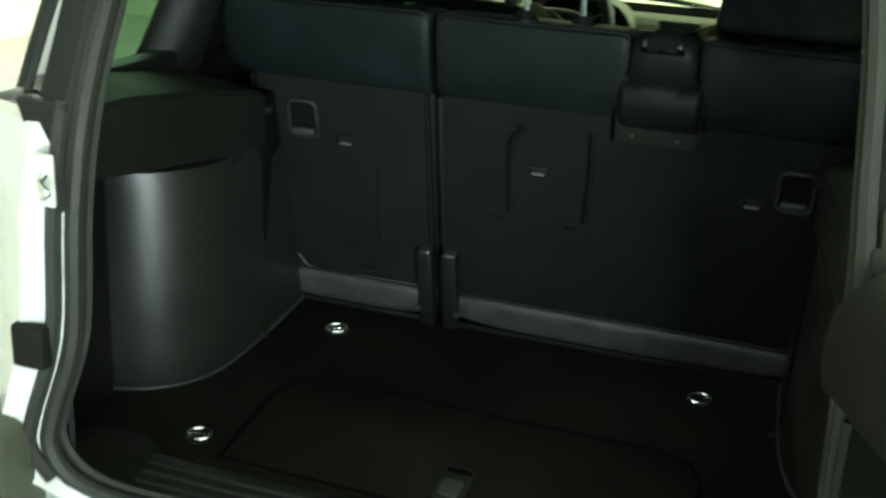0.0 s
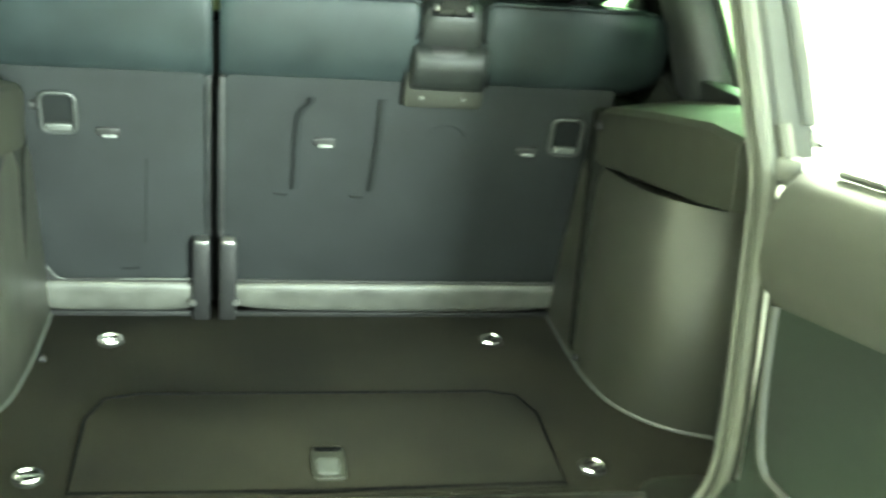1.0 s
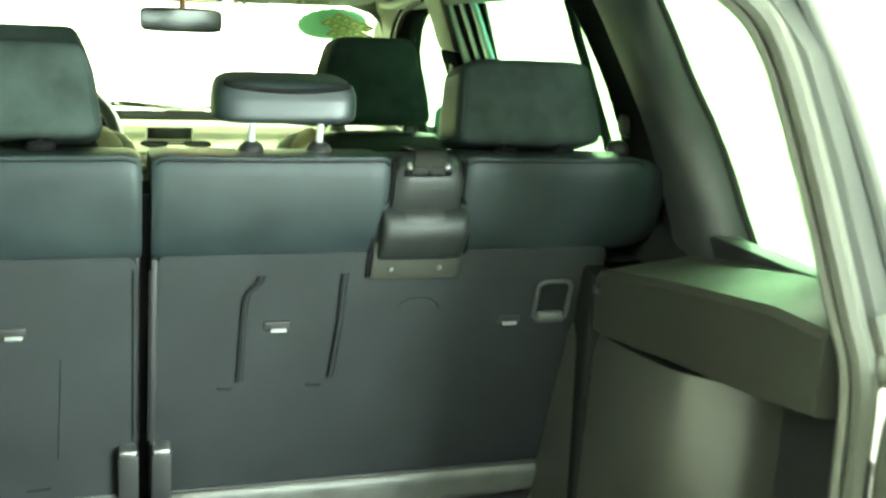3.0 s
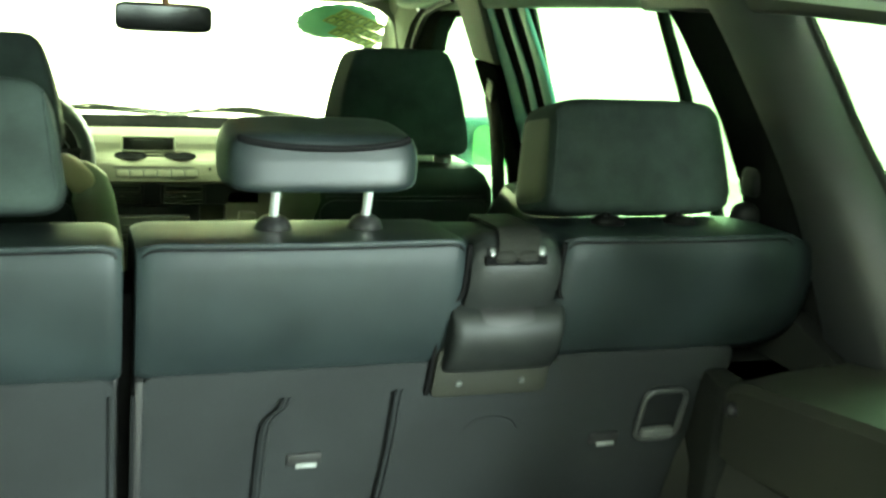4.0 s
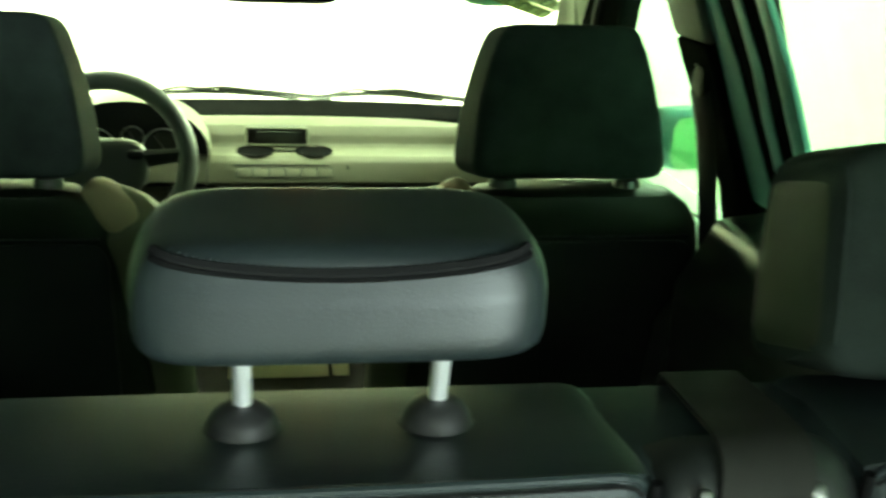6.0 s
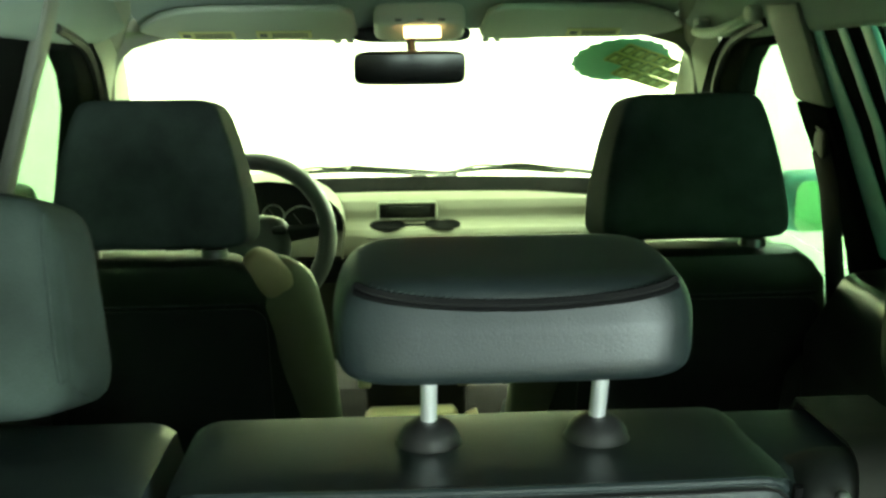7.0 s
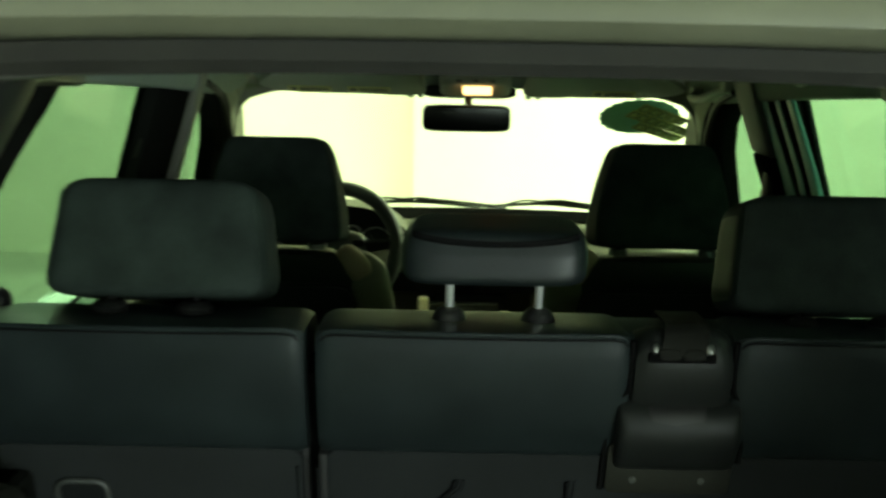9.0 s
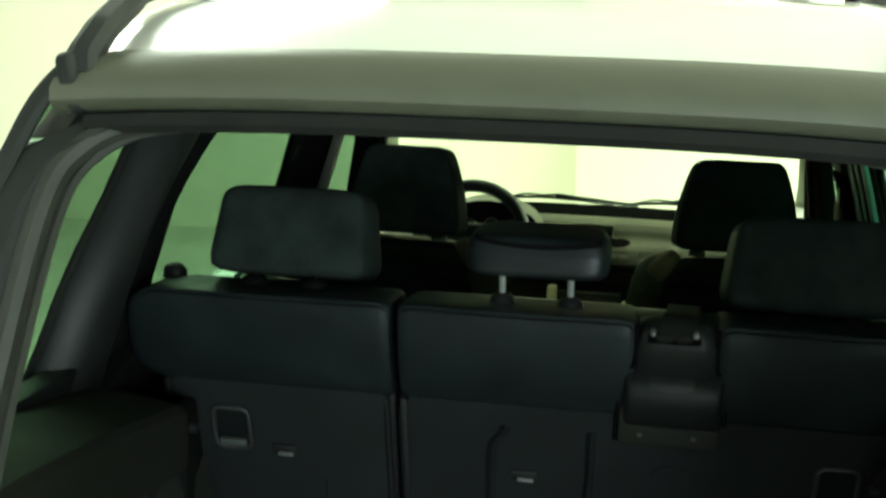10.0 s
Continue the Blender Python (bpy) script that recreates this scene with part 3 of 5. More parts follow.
both("rear_door_glass", lambda s: plate(s, [(0.64, 1.34), (0.69, 1.53), (0.92, 1.80), (1.66, 1.78), (1.52, 1.34)], 0.03, 0.004, 0), SIDEGLASS, car, "green tinted door window", False)
both("front_door_glass", lambda s: plate(s, [(1.75, 1.25), (2.0, 1.73), (2.35, 1.66), (2.60, 1.55), (2.95, 1.34), (3.06, 1.25)], 0.03, 0.004, 0), SIDEGLASS, car, "green tinted door window", False)
ws = []
for y, z, w in ((2.62, 1.70, 0.71), (2.80, 1.575, 0.765), (3.1, 1.385, 0.815), (3.42, 1.165, 0.85)):
    row = [i / 8 - 1 for i in range(17)]
    ws.append([(CX + w * k, y + 0.10 * (1 - k * k), z) for k in row] + [(CX + w * k, y + 0.10 * (1 - k * k) + 0.004, z + 0.003) for k in row[::-1]])
ob = part("windscreen", loft(ws), SCREENGLASS, car, "clear windscreen", True)

# bonnet, cowl and underside
bon = []
for y, z in ((3.35, 1.10), (3.6, 1.115), (4.0, 1.07), (4.25, 0.98), (4.33, 0.75), (4.33, 0.40)):
    bon.append([(CX + 0.84 * k, y, z - 0.05 * k * k) for k in [i / 8 - 1 for i in range(17)]] + [(CX + 0.80 * k, y - 0.03, z - 0.05 * k * k - 0.03) for k in [1 - i / 8 for i in range(17)]])
part("bonnet", loft(bon), PAINT, car, "white painted bonnet")
part("underbody", box(1.56, 4.2, 0.12, (CX, 2.05, 0.42), 0.03), BLACK, car)
part("cabin_floor", box(1.5, 2.75, 0.04, (CX, 2.05, 0.472), 0.01), CARPET, car)
both("bumper_corner", lambda s: pillow(0.25, 0.16, 0.40, (mx(s, 0.785), -0.215, 0.68), 0.35), GREYPLASTIC, car, "grey plastic bumper corner")
part("rear_bumper", pillow(1.72, 0.24, 0.24, (CX, -0.16, 0.55), 0.4), GREYPLASTIC, car)


def wheel(where, turn):
    w = part("wheel", bent(lathe([(0.20, -0.10), (0.30, -0.105), (0.34, -0.085), (0.355, -0.04), (0.355, 0.04), (0.34, 0.085), (0.30, 0.105), (0.20, 0.10)], 40), Matrix.Translation(where) @ turn), BLACKRUBBER, car)
    part("rim", bent(lathe([(0.0, 0.05), (0.05, 0.06), (0.08, 0.03), (0.16, 0.035), (0.20, 0.09), (0.21, 0.09), (0.21, -0.05), (0.0, -0.05)], 40), Matrix.Translation(where) @ turn), SILVER, w)


for s in (1, -1):
    for y in (0.55, 3.1):
        wheel((mx(s, 0.80), y + 0.25, 0.355), pose(0, 0, 0, 0, 90 * s, 0))

# ---------------------------------------------------------------- boot
SL = math.atan(0.105)  # slope of the boot floor


def fz(y):
    return 0.70 + 0.105 * (y - 0.125)


deck = slab([(-0.80, 0.03), (0.80, 0.03), (0.84, 0.10), (0.84, 0.84), (-0.84, 0.84), (-0.84, 0.10)], "z", -0.03, 0.0, 0.006)
for v in deck.verts:
    v.co.x += CX
    v.co.z += fz(v.co.y)
boot_carpet = solid("boot_carpet", deck, CARPET, "black carpet on the boot floor", "carpet")
lid = slab([(-0.43, 0.065), (0.45, 0.065), (0.45, 0.30), (0.42, 0.37), (0.36, 0.385), (-0.34, 0.385), (-0.40, 0.37), (-0.43, 0.30)], "z", -0.004, 0.006, 0.003)
for v in lid.verts:
    v.co.z += fz(v.co.y)
hatch = solid("boot_floor_lid", lid, CARPET, "carpeted lift-up lid in the boot floor", "lid")
edge = [Vector((x, y, fz(y) + 0.0055)) for x, y in ((-0.43, 0.075), (0.0, 0.067), (0.45, 0.075), (0.45, 0.30), (0.42, 0.368), (0.36, 0.384), (-0.34, 0.384), (-0.40, 0.368), (-0.43, 0.30))]
part("lid_groove", tube(edge, 0.0042, 6, True), HOLE, hatch, "dark groove round the lid")
PULL = pose(0.018, 0.145, fz(0.145) + 0.008, math.degrees(SL))
part("finger_pull", bent(pillow(0.062, 0.100, 0.008, None, 0.35), PULL), TRIM, hatch, "scuffed grey plastic finger pull")
part("pull_tongue", bent(pillow(0.044, 0.052, 0.010, (-0.002, -0.014, 0.002), 0.5), PULL), RIM, hatch)
part("pull_gap", bent(pillow(0.052, 0.014, 0.006, (0, 0.036, 0.004), 0.6), PULL), HOLE, hatch)

# lashing rings
ring = thing("lashing_ring", (0, 0, 0), "chrome lashing ring in the boot carpet", "ring", "lashing rings")
part("base_cup", lathe([(0.0, 0.0), (0.027, 0.0), (0.028, 0.002), (0.025, 0.004), (0.022, 0.002), (0.0, 0.002)], 24), BLACK, ring, "dark plastic cup")
part("ring", tube([(0.0235 * math.cos(a), 0.0185 * math.sin(a), 0.007) for a in [2 * math.pi * k / 20 for k in range(20)]], 0.0035, 6, True), CHROME, ring)
part("bar", box(0.040, 0.005, 0.004, (0, 0, 0.006), 0.002), CHROME, ring)
ring.matrix_basis = pose(-0.415, 0.60, fz(0.60), math.degrees(SL), 0, 20)
for x, y, a in ((0.415, 0.60, 35), (-0.502, 0.127, 10), (0.514, 0.123, 30)):
    copy_thing(ring, pose(x, y, fz(y), math.degrees(SL), 0, a))

# sill
sill = thing("boot_sill", (CX, -0.1, 0.70), "ribbed dark plastic sill of the boot opening", "sill")
pr = [(0.045, 0.62), (0.045, 0.697), (0.03, 0.703), (-0.10, 0.690), (-0.125, 0.700), (-0.14, 0.722), (-0.165, 0.722), (-0.18, 0.70), (-0.19, 0.60)]
part("sill_plate", slab(pr, "x", CX - 0.62, CX + 0.62, 0.003), TRIM, sill)
for i, y in enumerate((0.005, -0.022, -0.049, -0.076)):
    part("rib", box(1.14, 0.007, 0.008, (CX, y, 0.7005 + 0.10 * (y - 0.03) + 0.002), 0.003), RIM, sill)
part("sill_edge", tube([(CX - 0.55, -0.178, 0.702), (CX + 0.55, -0.178, 0.702)], 0.014, 10), PAINT, sill, "bright painted sill edge")
both("sill_corner", lambda s: pillow(0.22, 0.26, 0.07, (mx(s, 0.66), -0.03, 0.680), 0.7), LEDGE, sill)

# wheel arch covers and side bins
PLAN = [(0.555, 0.80), (0.556, 0.66), (0.560, 0.55), (0.568, 0.45), (0.590, 0.36), (0.630, 0.295), (0.69, 0.245), (0.76, 0.215), (0.84, 0.20)]


def arch(s):
    line = smooth_path([(x, y, 0) for x, y in PLAN], 5)
    rings = []
    for k, z in ((0, 0.0), (0, 0.012), (0.004, 0.25), (0.008, 0.43), (0.016, 0.47), (0.05, 0.475)):
        o = 0.018 if s < 0 else 0.0
        rings.append([(mx(s, p.x + k + o * min(1, max(0, (p.y - 0.25) / 0.2))), p.y, (fz(p.y) if z < 0.02 else 0.72) + z - (0.035 * max(0, 0.48 - p.y) if z > 0.3 else 0)) for p in line])
    bm = loft(rings, closed=False, caps=False)
    g = bmesh.ops.solidify(bm, geom=bm.faces[:], thickness=0.004)
    bmesh.ops.recalc_face_normals(bm, faces=bm.faces)
    return bm


def pocket(s):
    poly = [(mx(s, x), y) for x, y in ((0.622, -0.125), (0.70, -0.085), (0.765, -0.055), (0.775, 0.30), (0.79, 0.30), (0.785, -0.07), (0.70, -0.10), (0.628, -0.132))]
    return slab(poly, "z", 0.68, 1.37)


def bin_top(s):
    rings = []
    for y, zt, zb, xi in ((0.50, 1.310, 1.205, 0.556), (0.46, 1.325, 1.205, 0.553), (0.25, 1.362, 1.235, 0.560), (0.0, 1.398, 1.265, 0.568), (-0.115, 1.40, 1.285, 0.572)):
        k = 0.06 if y < -0.1 else 0.0
        xi += (0.014 if s < 0 and y > 0.2 else 0.0)
        rings.append([(mx(s, xi), y, zb), (mx(s, xi - 0.003), y, zt - 0.012), (mx(s, xi + 0.006), y, zt), (mx(s, 0.64), y, zt + 0.012), (mx(s, 0.69 - k * 0.8), y, zt + 0.016), (mx(s, 0.72 - k), y, zt + 0.022), (mx(s, 0.745 - k), y, zt + 0.018), (mx(s, 0.745 - k), y, zb), (mx(s, xi + 0.02), y, zb - 0.004)])
    return loft(rings)


for s in (1, -1):
    st = thing("boot_side_trim", (mx(s, 0.6), 0.3, 0.72), "charcoal plastic wheel arch cover with a ledge above", "trim panel", "boot side trims")
    part("arch_cover", arch(s), TRIM, st, "smooth curved charcoal plastic panel")
    o = 0.018 if s < 0 else 0.0
    foot = [(mx(s, q.x - 0.001 + o * min(1, max(0, (q.y - 0.25) / 0.2))), q.y - 0.002, fz(q.y) + 0.004) for q in smooth_path([(x, y, 0) for x, y in PLAN], 5)]
    part("cover_edge", tube(foot, 0.0035, 6), RIM, st, "pale moulded edge of the cover")
    part("pocket_wall", pocket(s), BLACK, st)
    part("recess", slab([(mx(s, 0.60), 0.60), (mx(s, 0.60), 0.42), (mx(s, 0.70), 0.26), (mx(s, 0.86), 0.23), (mx(s, 0.86), 0.60)], "z", 0.9, 1.30), BLACK, st)
    part("seat_end_filler", slab([(0.47, 1.345), (0.47, 0.76), (1.0, 0.76), (1.0, 1.35), (0.85, 1.37), (0.62, 1.39)], "x", mx(s, 0.695), mx(s, 0.752), 0.006), FRAME, st)
    part("ledge", bin_top(s), LEDGE, st, "charcoal plastic ledge with a rounded edge")
    o = 0.026 if s < 0 else 0.0
    # Matt black block puts the shade of the gap beside the seat into colour.
    part("dark_gap_block", slab([(mx(s, 0.556 + o), 0.52), (mx(s, 0.60 + o / 2), 0.50), (mx(s, 0.72), 0.50), (mx(s, 0.72), 0.78), (mx(s, 0.60), 0.78)], "z", 0.76, 1.30, 0.01), FRAME, st)
    part("clip", lathe([(0, 0), (0.010, 0), (0.010, 0.01), (0.005, 0.014), (0, 0.014)], 12, pose(mx(s, 0.554), 0.478, 1.283, 0, -90 * s, 0)), BLACK, st)
    part("clip", lathe([(0, 0), (0.008, 0), (0.007, 0.01), (0, 0.012)], 12, pose(mx(s, 0.553), 0.46, 0.775, 0, -90 * s, 0)), BLACK, st)
    if s > 0:
        part("belt_anchor", pillow(0.024, 0.04, 0.045, (mx(s, 0.690), 0.70, 1.545), 0.6), BLACK, st)
    part("pad_catch", pillow(0.042, 0.042, 0.042, (mx(s, 0.655), 0.66, 1.502), 0.9), BLACK, st, "rounded black catch beside the seat")

# striker and buffer on the white jamb
striker = thing("lock_striker", (mx(-1, 0.59), -0.2, 1.30), "metal lock striker on the white body", "striker")
part("plate", box(0.034, 0.008, 0.085, (-0.565, -0.205, 1.307), 0.004), PAINT, striker)
part("loop", tube(smooth_path([(-0.560, -0.207, 1.320), (-0.548, -0.240, 1.314), (-0.532, -0.246, 1.303), (-0.545, -0.240, 1.292), (-0.560, -0.207, 1.290)], 4), 0.006, 8), CHROME, striker)
solid("door_buffer", box(0.06, 0.03, 0.075, (-0.613, -0.205, 1.02), 0.006), BLACKRUBBER, "dark rubber buffer on the white body corner", "buffer")

# ---------------------------------------------------------------- rear seat backs
LEAN = 15.3
S = pose(0, 0.727, 0.755, LEAN, 0, 0)  # local: x across, y depth (towards the front), z up along the back


def sb(bm):
    return bent(bm, S)


def rrect(x0, x1, z0, z1, r, n=5):
    pts = []
    for cx, cz, a0 in ((x1 - r, z1 - r, 0), (x0 + r, z1 - r, 90), (x0 + r, z0 + r, 180), (x1 - r, z0 + r, 270)):
        for k in range(n + 1):
            a = radians(a0 + 90 * k / n)
            pts.append((cx + r * math.cos(a), cz + r * math.sin(a)))
    return pts


def cushion(x0, x1, z0, z1, y0, y1, e=0.22, puff=0.0):
    def shape(x, y, z):
        return (x, y - puff * (1 - x ** 4) * (1 - z ** 4) * (1 if y < 0 else 0), z)
    return pillow(x1 - x0, y1 - y0, z1 - z0, ((x0 + x1) / 2, (y0 + y1) / 2, (z0 + z1) / 2), e, 28, shape)


def top_pad(x0, x1, round_end):
    """The leather pad over the top of a seat back: an upright face, a seam and a sloped top."""
    prof = [(0.018, 0.588), (0.006, 0.596), (-0.003, 0.615), (-0.008, 0.66), (-0.007, 0.71), (-0.003, 0.748), (0.003, 0.770), (0.010, 0.779), (0.030, 0.775), (0.075, 0.759), (0.11, 0.748), (0.14, 0.735), (0.155, 0.70), (0.155, 0.60)]
    xs = [x0, x0 + 0.003, x0 + 0.009, x0 + 0.018, x0 + 0.04] + [x0 + 0.04 + (x1 - x0 - 0.08) * i / 8 for i in range(1, 8)] + [x1 - 0.04, x1 - 0.018, x1 - 0.009, x1 - 0.003, x1]
    rings = []
    for i, x in enumerate(xs):
        d = min(x - x0, x1 - x)
        k = 1 - 0.075 * max(0, 1 - d / 0.018) ** 2
        e = 1.0
        if round_end > 0 and x1 - x < 0.10:
            e = (1 - ((0.10 - (x1 - x)) / 0.10) ** 2.8 * 0.36)
        if round_end < 0 and x - x0 < 0.10:
            e = (1 - ((0.10 - (x - x0)) / 0.10) ** 3.0 * 0.30)
        rings.append([(x, 0.07 + (y - 0.07) * k * (0.6 + 0.4 * e), 0.67 + (z - 0.67) * k * e) for y, z in prof])
    return loft(rings)


def handle_cup(x, z, parent):
    rim = tube([(px, -0.004, pz) for px, pz in rrect(x - 0.033, x + 0.033, z - 0.043, z + 0.043, 0.016)], 0.0042, 8, True)
    part("handle_bezel", sb(rim), BEZEL, parent, "grey plastic handle surround")
    # Flat cup floor; the recess's shade is in its dark colour.
    part("handle_cup", sb(slab(rrect(x - 0.031, x + 0.031, z - 0.040, z + 0.040, 0.012), "y", -0.0015, 0.002)), CREASE, parent)
    # Paler grey puts the light caught by the lip into its colour.
    part("lit_handle_lip", sb(box(0.05, 0.010, 0.016, (x, -0.005, z - 0.030), 0.004)), RIM, parent)


def slot(x, z, parent):
    s = part("child_seat_slot", sb(box(0.046, 0.006, 0.020, (x, -0.0005, z), 0.003)), BLACK, parent)
    part("tag", sb(bent(box(0.028, 0.003, 0.007, (0, 0, 0), 0.001), pose(x + 0.003, -0.0045, z - 0.008, -40))), WHITETAG, s, "small pale tag")


def groove(pts, parent, r=0.0085):
    """A shallow pressed line: its shade as a dark flat bed, with a soft raised lip along one side."""
    line = smooth_path([(x, 0.0002, z) for x, z in pts], 5)
    part("crease_shade", sb(joined(*[tube(line, r, 10, flat=0.12)])), CREASE, parent)
    if r > 0.004:
        part("crease_lip", sb(tube([p + Vector((r * 0.9, 0.0006, 0)) for p in line], r * 0.45, 8, flat=0.5)), BACKCARPET, parent)


def headrest(cx, w, parent, lift=0.0, side=SUEDE, note=""):
    def shape(x, y, z):
        return (x * (1 - 0.13 * (z + 1) / 2) * (1 - 0.03 * (1 - y)), y * (1 - 0.12 * (z + 1) / 2), z)
    h, d = 0.158, 0.135
    m = pose(cx, 0.6235 + 0.065, 1.599 - 0.022 + lift, -16, 0, 0)
    hr = part("headrest", pillow(w + 0.030, d, h, m, 0.26, 28, shape), SUEDE, parent, "charcoal cloth headrest")
    part("side_panel", pillow(w + 0.034, d * 0.87, h * 0.92, m, 0.26, 24, shape), side, hr, note)
    q = 2 / 0.26
    for sx in (-0.965, 0.965):
        line = []
        for k in range(9):
            z = -0.86 + 0.205 * k
            y = -max(0.0, 1 - abs(sx) ** q - abs(z) ** q) ** (1 / q)
            v = shape(sx, y, z)
            line.append(tuple(m @ Vector((v[0] * (w + 0.030) / 2, v[1] * d / 2 * 1.01, v[2] * h / 2))))
        part("headrest_seam", tube(line, 0.0016, 6), SUEDE, hr)
    for d in (-0.055, 0.055):
        part("post_collar", lathe([(0.0, 0), (0.024, 0), (0.023, 0.005 + lift), (0.017, 0.010 + lift), (0, 0.011 + lift)], 16, pose(cx + d, 0.612, 1.502)), DULL, parent)
        part("post", tube([(cx + d, 0.614, 1.50), (cx + d, 0.635, 1.56)], 0.006, 8), DULL, hr)


def seat_back(name, x0, x1, label):
    seat = thing(name, ((x0 + x1) / 2, 0.75, 0.745), label, "car seat", "rear seat backs")
    part("core", sb(box(x1 - x0 + 0.012, 0.11, 0.66, ((x0 + x1) / 2, 0.085, 0.34), 0.004)), BLACK, seat)
    part("back_carpet", sb(slab(rrect(x0, x1, 0.098, 0.605, 0.02), "y", 0.0, 0.022, 0.005)), BACKCARPET, seat, "grey carpet on the seat's rear face")
    part("side_channel", sb(slab([(x1 - 0.006, 0.1), (x1 + 0.006, 0.1), (x1 + 0.006, 0.60), (x1 - 0.006, 0.60)] if name == "small" else [(x0 - 0.006, 0.1), (x0 + 0.004, 0.1), (x0 + 0.004, 0.60), (x0 - 0.006, 0.60)], "y", -0.003, 0.03, 0.002)), BLACK, seat)
    part("bottom_roll", sb(cushion(x0 + 0.005, x1 - 0.005, 0.022, 0.104, -0.016, 0.06, 0.45)), VINYL, seat, "pale grey vinyl roll along the bottom")
    part("bottom_rail", sb(box(x1 - x0, 0.012, 0.020, ((x0 + x1) / 2, -0.004, 0.012), 0.004)), BLACK, seat)
    part("carpet_edge", sb(tube([(x0 + 0.01, -0.003, 0.104), (x1 - 0.01, -0.003, 0.104)], 0.004, 6)), BLACK, seat)
    return seat


wide = seat_back("rear_bench", -0.186, 0.628, "black leather and carpet rear seat back, wide section")
part("top_pad", sb(top_pad(-0.192, 0.1965, 0)), LEATHER, wide, "black leather top pad")
part("top_pad", sb(top_pad(0.3255, 0.722, 1)), LEATHER, wide, "black leather top pad with a rounded end")
part("pad_bridge", sb(slab([(0.012, 0.60), (0.002, 0.70), (0.012, 0.765), (0.03, 0.768), (0.10, 0.748), (0.14, 0.73), (0.15, 0.6)], "x", 0.18, 0.345)), LEATHER, wide)
def pad_seam(x0, x1, parent):
    """The piped edge between a pad's upright face and its top, with the dark stitch line under it."""
    line = [(x0 + 0.004, 0.0085, 0.770), (x0 + 0.010, 0.0075, 0.7765)] + [(x0 + 0.02 + (x1 - x0 - 0.04) * i / 8, 0.0065, 0.7795 - 0.0020 * math.sin(math.pi * i / 8)) for i in range(9)] + [(x1 - 0.010, 0.0075, 0.7765), (x1 - 0.004, 0.0085, 0.770)]
    part("pad_piping", sb(tube(line, 0.0030, 8)), LEATHER, parent)
    part("pad_seam", sb(tube([(x, y - 0.0035, z - 0.0048) for x, y, z in line], 0.0012, 6)), DULL, parent)


pad_seam(-0.190, 0.1955, wide)
pad_seam(0.3270, 0.668, wide)
# Black box in the seat gap: the gap's shade as colour.
part("gap_shade_box", sb(box(0.030, 0.05, 0.68, (-0.2, 0.06, 0.36))), HOLE, wide)
for x, seat_part in ((-0.194, wide),):
    part("edge_welt", sb(tube([(x, -0.002, 0.23), (x, -0.002, 0.58)], 0.0020, 6)), CREASE, seat_part)
slot(0.021, 0.461, wide)
slot(0.454, 0.455, wide)
handle_cup(0.535, 0.492, wide)
groove([(-0.012, 0.562), (-0.013, 0.556), (-0.016, 0.546), (-0.031, 0.529), (-0.036, 0.50), (-0.038, 0.38), (-0.039, 0.345)], wide)
groove([(-0.078, 0.335), (-0.066, 0.333), (-0.052, 0.332)], wide, 0.005)
groove([(0.236, 0.486), (0.248, 0.501), (0.275, 0.508), (0.301, 0.500), (0.314, 0.484)], wide, 0.0022)
groove([(0.133, 0.564), (0.133, 0.556), (0.132, 0.545), (0.131, 0.46), (0.124, 0.345)], wide)
groove([(0.082, 0.332), (0.095, 0.330), (0.108, 0.330)], wide, 0.005)
# belt guide and flap
def saddle(x0, x1, prof, edge=0.014, drop=0.0):
    """A moulded strip: a (depth, height) line swept across, with rounded ends."""
    rings = []
    top = prof[-1][1]
    low = prof[0][1]
    ends = [(0.0, 0.011, 1.0), (0.002, 0.006, 0.62), (0.35 * edge, 0.0028, 0.34), (0.65 * edge, 0.0008, 0.12), (edge, 0.0, 0.0)]
    steps = [(x0 + o, k, f) for o, k, f in ends] + [((x0 + x1) / 2, -0.001, 0.0)] + [(x1 - o, k, f) for o, k, f in ends[::-1]]
    for x, k, f in steps:
        rings.append([(x, y + k, z - drop * f * ((z - low) / (top - low)) ** 2) for y, z in prof] + [(x, 0.045, top - 0.02 - drop * f), (x, 0.045, low)])
    return loft(rings)


def strip(x0, x1, line, thick, drift=0.0):
    """A thin webbing strip that follows a (depth, height) line."""
    n = len(line)
    under = []
    for i, (y, z) in enumerate(line):
        a, b = line[max(0, i - 1)], line[min(n - 1, i + 1)]
        dy, dz = b[0] - a[0], b[1] - a[1]
        d = math.hypot(dy, dz)
        under.append((y + dz / d * thick, z - dy / d * thick))
    side = [i / (n - 1) for i in range(n)]
    return loft([[(x + drift * f, y, z) for (y, z), f in zip(line + under[::-1], side + side[::-1])] for x in (x0, x0 + 0.002, x1 - 0.002, x1)])


guide = part("belt_guide", sb(saddle(0.199, 0.3225, [(0.010, 0.655), (-0.004, 0.672), (-0.011, 0.695), (-0.014, 0.720), (-0.014, 0.742), (-0.010, 0.758), (-0.003, 0.770), (0.006, 0.778), (0.016, 0.7815), (0.030, 0.780), (0.042, 0.775)], 0.026, 0.022)), GUIDE, wide, "charcoal plastic belt guide")
part("guide_slot", sb(bent(box(0.082, 0.010, 0.012, None, 0.0025), pose(0.2558, -0.0075, 0.7585, -28))), HOLE, guide)
for x, w in ((0.2225, 0.009), (0.2885, 0.011)):
    part("guide_clip", sb(pillow(w, 0.008, 0.014, pose(x, -0.0055, 0.7700, -42), 0.7, 10)), CLIP, guide, "bright metal clip")
